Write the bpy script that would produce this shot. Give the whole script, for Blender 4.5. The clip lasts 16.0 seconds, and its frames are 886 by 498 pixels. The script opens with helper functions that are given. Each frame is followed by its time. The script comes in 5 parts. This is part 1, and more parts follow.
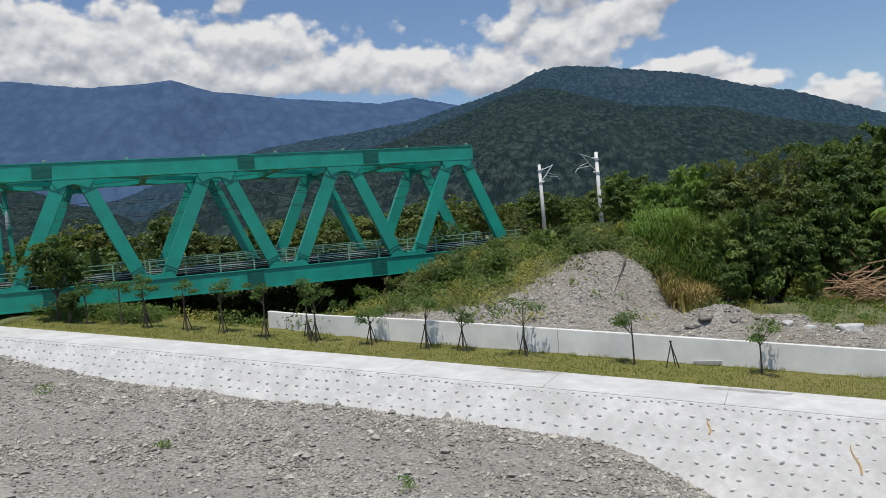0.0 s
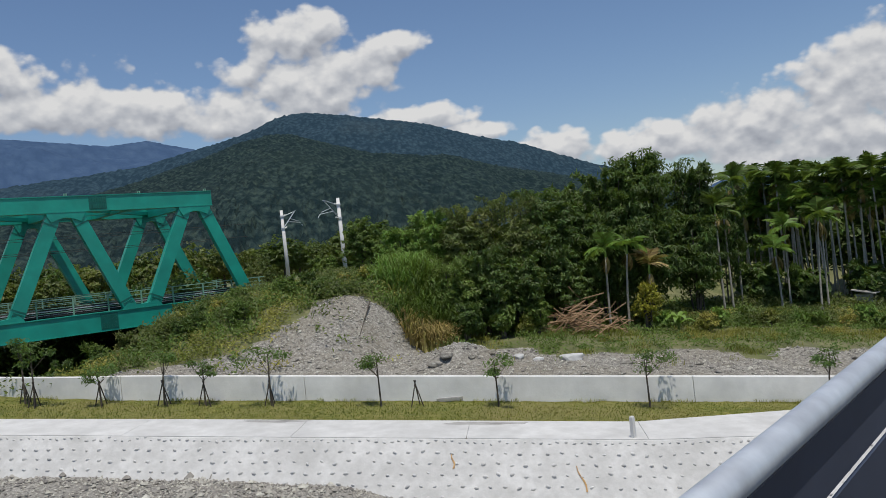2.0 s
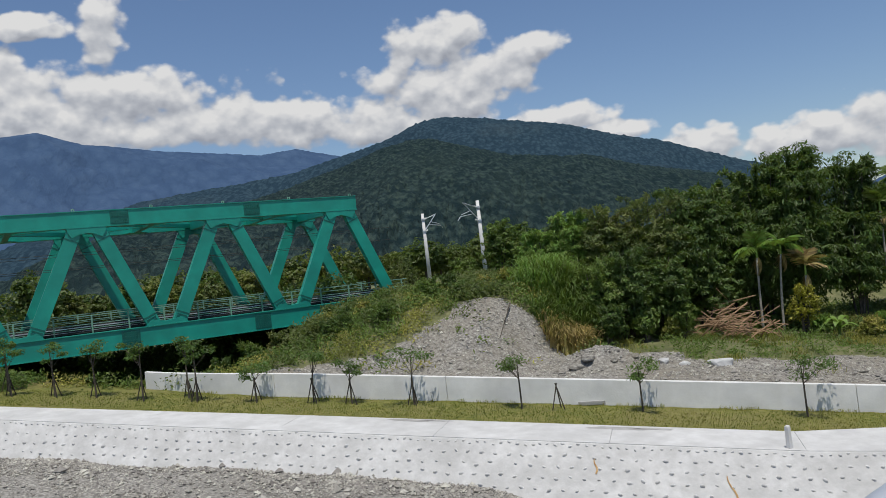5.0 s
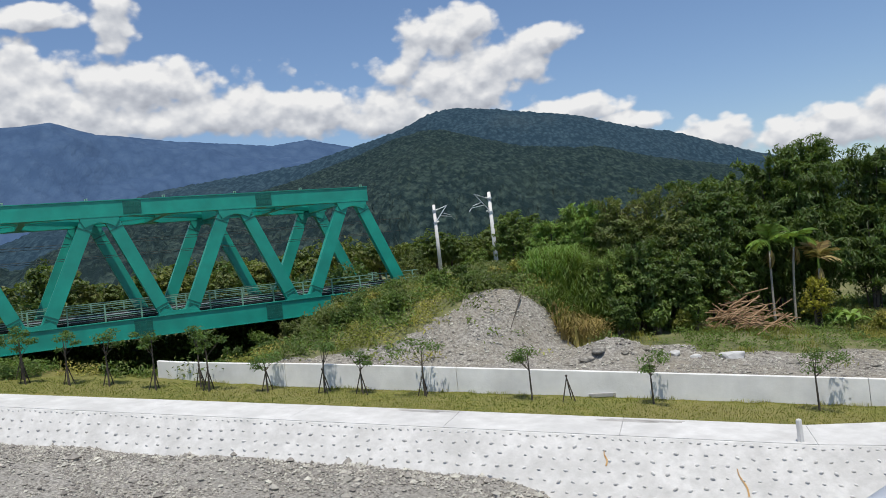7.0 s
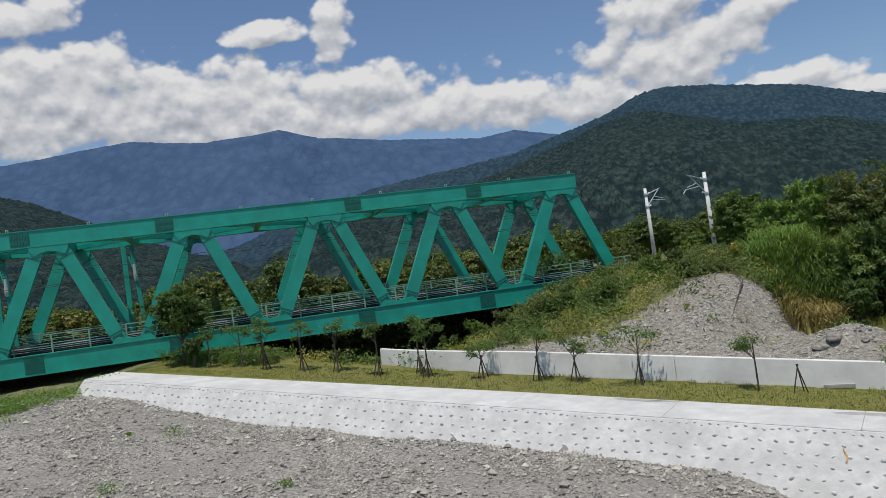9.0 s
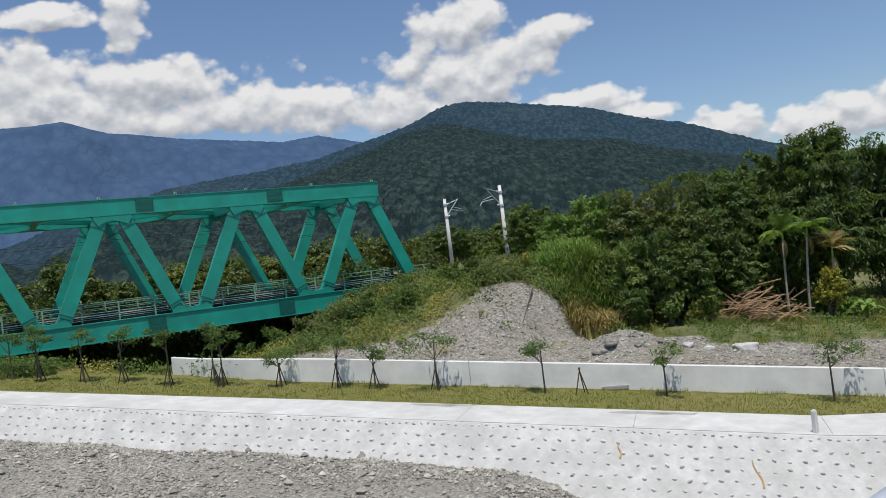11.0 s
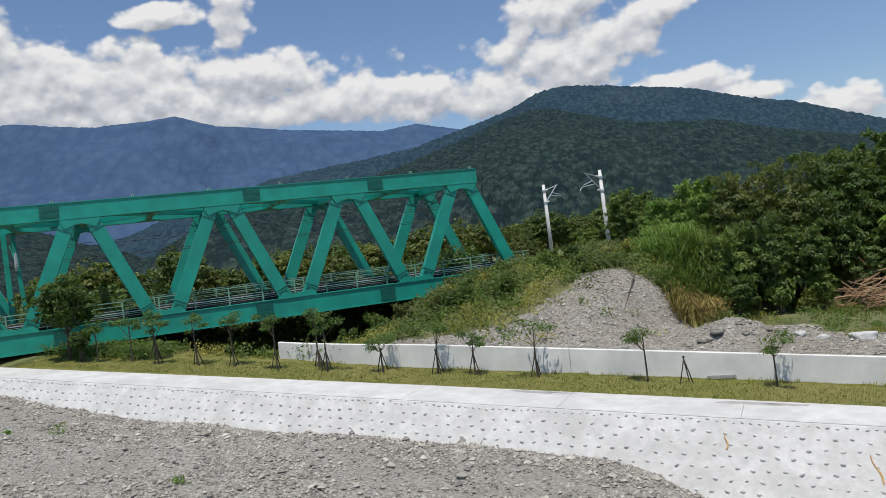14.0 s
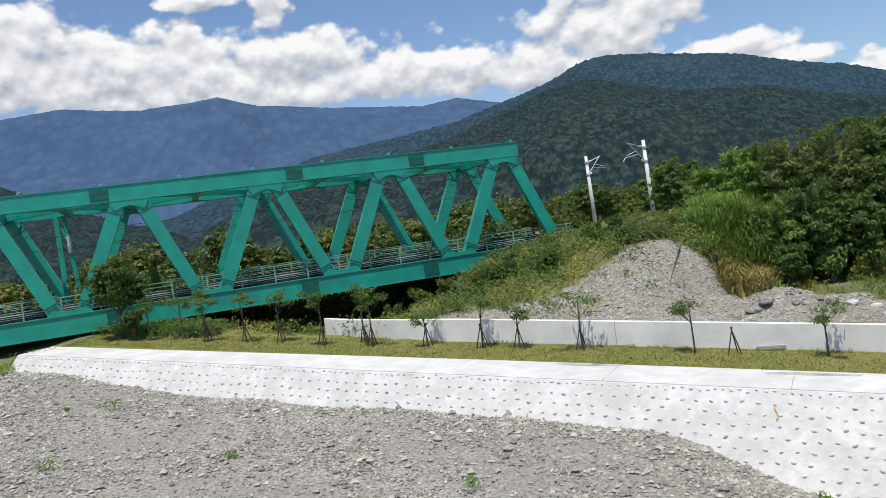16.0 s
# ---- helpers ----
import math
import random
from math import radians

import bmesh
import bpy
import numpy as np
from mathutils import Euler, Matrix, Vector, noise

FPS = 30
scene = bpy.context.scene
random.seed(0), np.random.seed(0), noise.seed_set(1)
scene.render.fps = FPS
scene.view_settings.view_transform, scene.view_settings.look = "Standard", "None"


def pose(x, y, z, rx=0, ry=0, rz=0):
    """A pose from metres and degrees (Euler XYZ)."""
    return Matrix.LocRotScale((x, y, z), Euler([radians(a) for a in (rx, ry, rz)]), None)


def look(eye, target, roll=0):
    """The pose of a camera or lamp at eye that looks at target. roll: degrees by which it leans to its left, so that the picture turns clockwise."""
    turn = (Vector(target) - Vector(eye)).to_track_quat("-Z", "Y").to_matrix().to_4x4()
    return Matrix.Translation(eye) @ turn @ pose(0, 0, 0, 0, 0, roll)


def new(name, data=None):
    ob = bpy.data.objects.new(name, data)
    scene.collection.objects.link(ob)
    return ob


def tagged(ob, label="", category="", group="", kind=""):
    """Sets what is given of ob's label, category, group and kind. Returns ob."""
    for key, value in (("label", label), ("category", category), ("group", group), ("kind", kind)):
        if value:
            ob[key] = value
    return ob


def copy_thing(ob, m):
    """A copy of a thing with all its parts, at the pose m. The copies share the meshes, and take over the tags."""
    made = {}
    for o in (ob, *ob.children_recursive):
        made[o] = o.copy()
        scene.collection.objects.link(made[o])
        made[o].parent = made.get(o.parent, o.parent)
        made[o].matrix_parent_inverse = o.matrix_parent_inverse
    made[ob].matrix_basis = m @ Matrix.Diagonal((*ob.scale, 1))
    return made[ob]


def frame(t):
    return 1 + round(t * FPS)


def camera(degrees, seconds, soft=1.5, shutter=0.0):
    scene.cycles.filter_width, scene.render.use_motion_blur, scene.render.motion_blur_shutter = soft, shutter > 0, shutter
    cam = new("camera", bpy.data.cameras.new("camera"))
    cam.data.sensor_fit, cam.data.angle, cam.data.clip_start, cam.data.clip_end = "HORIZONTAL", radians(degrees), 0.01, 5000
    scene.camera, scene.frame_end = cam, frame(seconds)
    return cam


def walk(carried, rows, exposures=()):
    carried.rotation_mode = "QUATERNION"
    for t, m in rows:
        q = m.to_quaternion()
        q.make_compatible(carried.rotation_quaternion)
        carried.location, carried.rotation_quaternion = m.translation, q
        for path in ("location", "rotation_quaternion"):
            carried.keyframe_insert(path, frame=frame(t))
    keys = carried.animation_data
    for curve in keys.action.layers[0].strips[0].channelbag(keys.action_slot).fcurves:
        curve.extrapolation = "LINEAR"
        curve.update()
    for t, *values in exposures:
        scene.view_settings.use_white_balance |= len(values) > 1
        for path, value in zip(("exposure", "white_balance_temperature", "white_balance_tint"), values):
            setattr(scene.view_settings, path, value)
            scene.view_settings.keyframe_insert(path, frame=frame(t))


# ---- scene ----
cam = camera(56.6, 16.0, soft=0.8)
PATH = [
    (0.0, -26.20, -2.10, 5.20),
    (0.5, -29.90, -2.17, 5.07),
    (1.0, -31.35, -1.90, 5.38),
    (1.5, -40.93, -0.97, 5.86),
    (2.0, -44.00, -0.73, 6.32),
    (2.5, -38.41, -0.08, 6.61),
    (3.0, -32.00, 0.54, 6.73),
    (3.5, -32.34, 0.23, 6.97),
    (4.0, -32.78, 0.05, 7.04),
    (4.5, -33.71, 0.33, 6.80),
    (4.7, -34.08, 0.51, 6.87),
    (6.8, -34.54, -0.01, 6.40),
    (7.0, -33.46, -0.01, 6.47),
    (7.5, -26.80, 0.46, 6.73),
    (8.0, -18.86, 1.29, 7.56),
    (8.5, -18.07, 1.27, 7.92),
    (9.0, -18.78, 1.05, 8.17),
    (9.5, -21.68, 0.52, 8.39),
    (10.0, -26.41, -0.11, 8.39),
    (10.2, -28.60, -0.29, 8.45),
    (12.3, -33.99, -0.30, 6.65),
    (12.5, -32.96, -0.45, 6.33),
    (13.0, -28.53, -0.31, 6.62),
    (13.5, -26.45, -0.39, 7.30),
    (14.0, -25.74, -0.37, 7.52),
    (14.5, -24.90, -0.34, 7.63),
    (15.0, -23.40, -1.08, 8.08),
    (15.5, -19.94, -1.01, 8.63),
    (16.0, -22.76, -1.71, 8.66)]
EYE = (0.0, 0.0, 8.2)
walk(cam, [(t, pose(EYE[0], EYE[1], EYE[2], 90 + pitch, roll, yaw)) for t, yaw, pitch, roll in PATH],
     exposures=[(0.0, 0.06), (0.5, 0.1), (1.0, 0.1), (1.5, -0.04), (2.0, -0.1), (2.5, 0.2), (3.0, 0.17), (3.5, 0.27), (4.0, 0.22), (4.5, -0.08), (4.7, -0.08),
                (6.8, 0.2), (7.0, 0.2), (7.5, 0.2), (8.0, 0.03), (8.5, -0.03), (9.0, -0.05), (10.0, -0.04), (10.2, -0.03), (12.3, 0.26), (12.5, 0.26), (13.0, 0.24),
                (13.5, 0.14), (14.0, 0.12), (14.5, 0.06), (15.0, 0.27), (15.5, 0.36), (16.0, 0.36)])

# ---- sky, sun ----
SUN_AZ, SUN_EL = radians(-150), radians(73)
to_sun = Vector((math.sin(SUN_AZ) * math.cos(SUN_EL), math.cos(SUN_AZ) * math.cos(SUN_EL), math.sin(SUN_EL)))
sun = new("sun", bpy.data.lights.new("sun", "SUN"))
sun.data.energy, sun.data.angle, sun.data.color = 3.8, radians(0.55), (1.0, 0.955, 0.865)
sun.matrix_world = look(to_sun * 100, (0, 0, 0))

# cumulus banks as (azimuth, elevation, half width, half height) in degrees
CLOUDS = [(-5, 13.8, 8.5, 3.6), (-7, 18.6, 5.0, 1.6), (4, 12.9, 7.5, 2.8), (14.5, 12.4, 5.2, 2.2), (13.4, 16.6, 1.5, 2.8), (8.7, 16.9, 3.0, 0.9),
          (18.5, 19.4, 4.0, 1.0), (25.3, 10.0, 4.5, 1.6), (31, 9.5, 4.5, 1.5), (36.0, 11.4, 6.0, 3.0), (35.6, 14.2, 3.6, 2.4), (6, 12.2, 17, 2.6), (15, 10.7, 14, 1.7), (25, 10.2, 9, 1.9), (32.5, 9.8, 5, 1.9),
          (41.6, 13.2, 3.0, 1.3), (39.5, 12.0, 2.6, 2.2), (43.6, 8.4, 4.2, 1.0), (52, 5.3, 3.5, 1.4), (59, 4.8, 5.0, 1.5), (66, 5.2, 6.0, 2.3), (73, 7.0, 6.0, 3.2), (70, 3.5, 9.0, 1.8),
          (20, 10.9, 5.0, 1.6), (9.5, 11.6, 6.0, 1.8), (-8, 12.0, 8.0, 2.2), (33.5, 11.0, 3.0, 1.6), (47, 7.0, 3.0, 0.9), (82, 9.0, 9.0, 4.0), (-18, 13.0, 9.0, 4.0), (-60, 20, 20, 6), (120, 22, 25, 6), (180, 16, 30, 5)]


class Graph:
    """Short hand for node graphs."""

    def __init__(self, tree):
        self.tree, self.n, self.l = tree, tree.nodes, tree.links

    def node(self, kind, **values):
        nd = self.n.new(kind)
        for key, value in values.items():
            setattr(nd, key, value)
        return nd

    def put(self, socket, value):
        if isinstance(value, bpy.types.NodeSocket):
            self.l.new(value, socket)
        else:
            socket.default_value = value

    def math(self, op, a, b=0.0, c=0.0, clamp=False):
        nd = self.node("ShaderNodeMath", operation=op, use_clamp=clamp)
        for i, v in enumerate((a, b, c)):
            self.put(nd.inputs[i], v)
        return nd.outputs[0]

    def noise(self, vector, scale, detail=4.0, rough=0.55):
        nd = self.node("ShaderNodeTexNoise")
        self.l.new(vector, nd.inputs["Vector"])
        nd.inputs["Scale"].default_value, nd.inputs["Detail"].default_value, nd.inputs["Roughness"].default_value = scale, detail, rough
        return nd.outputs["Fac"]

    def ramp(self, fac, stops):
        nd = self.node("ShaderNodeValToRGB")
        self.l.new(fac, nd.inputs[0])
        el = nd.color_ramp.elements
        while len(el) < len(stops):
            el.new(0.5)
        for e, (p, c) in zip(el, stops):
            e.position, e.color = p, (*c, 1) if len(c) == 3 else c
        return nd.outputs[0]

    def mix(self, fac, a, b, mode="MIX"):
        nd = self.node("ShaderNodeMix", data_type="RGBA", blend_type=mode)
        self.put(nd.inputs[0], fac)
        for sock, v in ((nd.inputs[6], a), (nd.inputs[7], b)):
            self.put(sock, (*v, 1) if isinstance(v, tuple) and len(v) == 3 else v)
        return nd.outputs[2]


def build_world():
    world = bpy.data.worlds.new("sky")
    world.use_nodes = True
    scene.world = world
    g = Graph(world.node_tree)
    g.n.clear()
    sky = g.node("ShaderNodeTexSky", sky_type="NISHITA", sun_disc=False, sun_elevation=SUN_EL, sun_rotation=SUN_AZ, air_density=1.0, dust_density=0.4, ozone_density=2.6)
    co = g.node("ShaderNodeTexCoord").outputs["Generated"]
    xyz = g.node("ShaderNodeSeparateXYZ")
    g.l.new(co, xyz.inputs[0])
    az = g.math("MULTIPLY", g.math("ARCTAN2", xyz.outputs[0], xyz.outputs[1]), 57.2958)
    el = g.math("MULTIPLY", g.math("ARCSINE", xyz.outputs[2]), 57.2958)

    def sheet(lift):
        e2 = g.math("ADD", el, lift)
        best = None
        for a, e, ra, re in CLOUDS:
            da = g.math("DIVIDE", g.math("SUBTRACT", az, a), ra)
            de = g.math("DIVIDE", g.math("SUBTRACT", e2, e), re)
            # flat bases: the lower half falls off faster
            de = g.math("MAXIMUM", de, g.math("MULTIPLY", de, -1.15))
            v = g.math("SUBTRACT", 1.0, g.math("ADD", g.math("MULTIPLY", da, da), g.math("MULTIPLY", de, de)))
            best = v if best is None else g.math("SMOOTH_MAX", best, v, 0.25)
        best = g.math("MAXIMUM", best, -1.5)
        pos = g.node("ShaderNodeCombineXYZ")
        g.put(pos.inputs[0], g.math("MULTIPLY", az, 0.75))
        g.put(pos.inputs[1], e2)
        big = g.noise(pos.outputs[0], 0.42, 6.0, 0.52)
        vor = g.node("ShaderNodeTexVoronoi", feature="SMOOTH_F1")
        g.l.new(pos.outputs[0], vor.inputs["Vector"])
        vor.inputs["Scale"].default_value, vor.inputs["Smoothness"].default_value = 0.75, 0.5
        if "Detail" in vor.inputs:
            vor.inputs["Detail"].default_value = 2.0
        puff = g.math("SUBTRACT", 0.5, vor.outputs["Distance"])
        lump = g.math("ADD", g.math("MULTIPLY", g.math("SUBTRACT", big, 0.5), 2.3), g.math("MULTIPLY", puff, 1.0))
        return g.math("ADD", best, lump)

    here, above = sheet(0.0), sheet(0.8)
    mr = g.node("ShaderNodeMapRange", interpolation_type="SMOOTHSTEP")
    g.l.new(here, mr.inputs[0])
    mr.inputs[1].default_value, mr.inputs[2].default_value = -0.55, 0.1
    cover = mr.outputs[0]
    # tops that face the light are white, thick parts and bases grey
    slope = g.math("SUBTRACT", here, above)
    lit = g.math("ADD", g.math("MULTIPLY", slope, 0.5), 0.55)
    lit = g.math("SUBTRACT", lit, g.math("MULTIPLY", g.math("MAXIMUM", g.math("SUBTRACT", above, 0.7), 0.0), 0.22), clamp=True)
    tone = g.ramp(lit, [(0.0, (0.44, 0.47, 0.54)), (0.4, (0.62, 0.65, 0.71)), (0.7, (0.84, 0.855, 0.885)), (0.9, (1.0, 1.0, 1.0))])
    bg_sky, bg_cloud = g.node("ShaderNodeBackground"), g.node("ShaderNodeBackground")
    g.l.new(g.mix(1.0, sky.outputs[0], (0.95, 1.0, 1.10), "MULTIPLY"), bg_sky.inputs[0])
    bg_sky.inputs[1].default_value = 0.089
    g.l.new(tone, bg_cloud.inputs[0])
    bg_cloud.inputs[1].default_value = 0.74
    mix = g.node("ShaderNodeMixShader")
    g.l.new(cover, mix.inputs[0])
    g.l.new(bg_sky.outputs[0], mix.inputs[1])
    g.l.new(bg_cloud.outputs[0], mix.inputs[2])
    g.l.new(mix.outputs[0], g.node("ShaderNodeOutputWorld").inputs[0])


build_world()


# ---- materials ----
def material(name, stops, scale, rough=0.8, metal=0.0, bump=0.0, bump_scale=None, stain=None, per="", spread=0.0, obj=False, detail=6.0):
    """Colour from two scales of noise. stops: ramp of colours; stain: (colour, scale, amount); per: 'island' or 'object' variation."""
    m = bpy.data.materials.new(name)
    m.use_nodes = True
    g = Graph(m.node_tree)
    b = g.n["Principled BSDF"]
    co = g.node("ShaderNodeTexCoord").outputs["Object"] if obj else g.node("ShaderNodeNewGeometry").outputs["Position"]
    fine = g.noise(co, scale, detail)
    col = g.ramp(fine, stops)
    if stain:
        patch = g.ramp(g.noise(co, stain[1], 5.0), [(0.5 - 0.12, (0, 0, 0)), (0.5 + 0.18, (1, 1, 1))])
        col = g.mix(g.math("MULTIPLY", patch, stain[2]), col, stain[0])
    if per:
        rnd = g.node("ShaderNodeNewGeometry").outputs["Random Per Island"] if per == "island" else g.node("ShaderNodeObjectInfo").outputs["Random"]
        hsv = g.node("ShaderNodeHueSaturation")
        g.put(hsv.inputs["Value"], g.math("ADD", 1.0 - spread, g.math("MULTIPLY", rnd, 2 * spread)))
        g.put(hsv.inputs["Hue"], g.math("ADD", 0.5 - spread * 0.05, g.math("MULTIPLY", rnd, spread * 0.1)))
        g.l.new(col, hsv.inputs["Color"])
        col = hsv.outputs[0]
    g.l.new(col, b.inputs["Base Color"])
    b.inputs["Roughness"].default_value, b.inputs["Metallic"].default_value = rough, metal
    if bump:
        bn = g.node("ShaderNodeBump")
        bn.inputs["Strength"].default_value, bn.inputs["Distance"].default_value = 1.0, bump
        g.l.new(g.noise(co, bump_scale or scale, 5.0), bn.inputs["Height"])
        g.l.new(bn.outputs[0], b.inputs["Normal"])
    return m


def leaf_material(name, stops, spread=0.35, through_light=0.35, scale=0.35):
    m = material(name, stops, scale, rough=0.55, per="island", spread=spread)
    g = Graph(m.node_tree)
    b = g.n["Principled BSDF"]
    tr = g.node("ShaderNodeBsdfTranslucent")
    col = b.inputs["Base Color"].links[0].from_socket
    g.l.new(g.mix(0.5, col, (0.25, 0.36, 0.04), "MIX"), tr.inputs[0])
    mx = g.node("ShaderNodeMixShader")
    mx.inputs[0].default_value = through_light
    g.l.new(b.outputs[0], mx.inputs[1])
    g.l.new(tr.outputs[0], mx.inputs[2])
    g.l.new(mx.outputs[0], g.n["Material Output"].inputs[0])
    return m



def canopy_material(name, stops, scale, bump, patch, patch_scale, facing):
    """Tree crowns seen from afar: rounded cells with shade painted in the gaps, and paler clearings."""
    m = bpy.data.materials.new(name)
    m.use_nodes = True
    g = Graph(m.node_tree)
    b = g.n["Principled BSDF"]
    # crowns are about as tall as they are wide apart down the slope
    turn, squeeze = g.node("ShaderNodeMapping"), g.node("ShaderNodeMapping")
    g.l.new(g.node("ShaderNodeNewGeometry").outputs["Position"], turn.inputs["Vector"])
    turn.inputs["Rotation"].default_value = (0, 0, radians(facing))
    g.l.new(turn.outputs[0], squeeze.inputs["Vector"])
    squeeze.inputs["Scale"].default_value = (1.0, 0.26, 0.9)
    co = squeeze.outputs[0]
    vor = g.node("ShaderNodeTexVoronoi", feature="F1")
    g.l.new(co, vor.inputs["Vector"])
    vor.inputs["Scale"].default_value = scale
    # colour darkens towards cell edges, standing in for shade between crowns
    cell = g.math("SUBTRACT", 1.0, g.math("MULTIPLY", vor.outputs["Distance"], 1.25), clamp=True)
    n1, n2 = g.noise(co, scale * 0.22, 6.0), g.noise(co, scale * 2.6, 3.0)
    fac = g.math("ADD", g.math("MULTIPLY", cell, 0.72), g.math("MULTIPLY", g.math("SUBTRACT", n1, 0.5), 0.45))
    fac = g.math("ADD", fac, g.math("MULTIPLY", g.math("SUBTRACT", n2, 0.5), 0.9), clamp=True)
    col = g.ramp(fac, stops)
    clear = g.ramp(g.noise(co, patch_scale, 5.0), [(0.56, (0, 0, 0)), (0.72, (1, 1, 1))])
    col = g.mix(g.math("MULTIPLY", clear, 0.16), col, patch)
    g.l.new(col, b.inputs["Base Color"])
    b.inputs["Roughness"].default_value = 1.0
    b.inputs["Specular IOR Level"].default_value = 0.1
    bn = g.node("ShaderNodeBump")
    bn.inputs["Strength"].default_value, bn.inputs["Distance"].default_value = 0.9, bump
    g.l.new(fac, bn.inputs["Height"])
    g.l.new(bn.outputs[0], b.inputs["Normal"])
    return m


M = {}
M["gravel"] = material("river_gravel", [(0.34, (0.135, 0.127, 0.113)), (0.5, (0.262, 0.247, 0.220)), (0.66, (0.430, 0.410, 0.368))], 6.5, 0.9, bump=0.10, bump_scale=5.0, stain=((0.214, 0.203, 0.178), 0.09, 0.8))
M["stone"] = material("river_stone", [(0.3, (0.232, 0.217, 0.192)), (0.7, (0.420, 0.398, 0.349))], 2.5, 0.85, per="island", spread=0.44)
M["soil"] = material("weedy_soil", [(0.3, (0.060, 0.072, 0.024)), (0.55, (0.120, 0.132, 0.042)), (0.75, (0.228, 0.204, 0.108))], 0.9, 0.95, bump=0.12, bump_scale=1.6, stain=((0.192, 0.180, 0.096), 0.12, 0.6))
M["lawn"] = material("mown_grass", [(0.3, (0.080, 0.096, 0.013)), (0.5, (0.136, 0.146, 0.022)), (0.72, (0.230, 0.205, 0.055))], 2.6, 0.95, bump=0.06, bump_scale=7.0, stain=((0.200, 0.168, 0.062), 0.22, 0.55))
M["rubble"] = material("grey_rubble", [(0.32, (0.120, 0.112, 0.096)), (0.5, (0.236, 0.222, 0.196)), (0.68, (0.385, 0.370, 0.332))], 5.0, 0.95, bump=0.16, bump_scale=3.0, stain=((0.207, 0.179, 0.126), 0.2, 0.6))
M["concrete"] = material("white_concrete", [(0.3, (0.530, 0.524, 0.508)), (0.7, (0.646, 0.642, 0.626))], 1.3, 0.85, bump=0.01, bump_scale=6.0, stain=((0.409, 0.405, 0.391), 0.45, 0.6))
M["wallcon"] = material("grey_concrete", [(0.3, (0.66, 0.655, 0.635)), (0.7, (0.79, 0.785, 0.765))], 0.9, 0.85, bump=0.008, bump_scale=8.0, stain=((0.50, 0.50, 0.49), 0.5, 0.5))
M["revet"] = material("weathered_white_concrete", [(0.3, (0.478, 0.473, 0.458)), (0.7, (0.604, 0.598, 0.583))], 2.6, 0.85, bump=0.03, bump_scale=3.0, stain=((0.36, 0.355, 0.34), 0.6, 0.55))
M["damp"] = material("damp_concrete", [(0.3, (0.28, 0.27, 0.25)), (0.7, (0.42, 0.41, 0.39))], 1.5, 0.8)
M["cobble"] = material("set_cobble", [(0.3, (0.42, 0.418, 0.41)), (0.7, (0.58, 0.576, 0.562))], 2.0, 0.8, per="object", spread=0.12)
M["cobbles"] = material("set_cobbles", [(0.3, (0.42, 0.418, 0.41)), (0.7, (0.58, 0.576, 0.562))], 2.0, 0.8, per="island", spread=0.12)
M["rust"] = material("rust_stain", [(0.3, (0.36, 0.19, 0.055)), (0.7, (0.55, 0.38, 0.18))], 4.0, 0.9)
M["green"] = material("bridge_paint", [(0.3, (0.006, 0.262, 0.200)), (0.7, (0.011, 0.352, 0.266))], 0.7, 0.42, stain=((0.014, 0.215, 0.17), 0.45, 0.5))
M["green_plate"] = material("bridge_splice_paint", [(0.3, (0.003, 0.105, 0.082)), (0.7, (0.005, 0.155, 0.12))], 2.0, 0.5)
M["pale"] = material("pale_rail_paint", [(0.3, (0.158, 0.302, 0.216)), (0.7, (0.216, 0.360, 0.266))], 2.0, 0.5)
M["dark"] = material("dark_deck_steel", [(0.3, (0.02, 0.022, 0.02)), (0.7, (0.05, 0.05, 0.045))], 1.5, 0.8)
M["ballast"] = material("track_ballast", [(0.3, (0.055, 0.050, 0.044)), (0.7, (0.110, 0.102, 0.091))], 6.0, 0.95, bump=0.05)
M["steel"] = material("worn_rail_steel", [(0.3, (0.2, 0.17, 0.15)), (0.7, (0.34, 0.3, 0.28))], 3.0, 0.5, metal=0.7)
M["polecon"] = material("pole_concrete", [(0.3, (0.58, 0.57, 0.55)), (0.7, (0.72, 0.71, 0.69))], 1.2, 0.8)
M["galv"] = material("galvanised_pipe", [(0.3, (0.52, 0.56, 0.60)), (0.7, (0.66, 0.70, 0.74))], 9.0, 0.42, metal=0.4, bump=0.0008, bump_scale=40.0, stain=((0.375, 0.388, 0.413), 5.0, 0.6))
# the parapet's shaded inner side: its bluish shade is painted in as navy
M["panel"] = material("shade_blue_panel", [(0.3, (0.03, 0.038, 0.06)), (0.7, (0.045, 0.055, 0.085))], 3.0, 0.5)
M["asphalt"] = material("asphalt", [(0.3, (0.04, 0.04, 0.04)), (0.7, (0.065, 0.063, 0.06))], 8.0, 0.9)
M["wood"] = material("cut_bamboo", [(0.3, (0.22, 0.13, 0.07)), (0.7, (0.42, 0.27, 0.16))], 1.5, 0.8, per="island", spread=0.4)
M["stake"] = material("dark_stake", [(0.3, (0.03, 0.025, 0.02)), (0.7, (0.07, 0.055, 0.04))], 4.0, 0.9)
M["bark"] = material("bark", [(0.3, (0.05, 0.04, 0.03)), (0.7, (0.13, 0.11, 0.085))], 4.0, 0.95, bump=0.02)
M["palmbark"] = material("palm_bark", [(0.3, (0.255, 0.243, 0.205)), (0.7, (0.433, 0.408, 0.346))], 5.0, 0.9)
M["leaf_dark"] = leaf_material("dark_leaves", [(0.3, (0.035, 0.066, 0.011)), (0.55, (0.069, 0.119, 0.019)), (0.75, (0.114, 0.166, 0.031))])
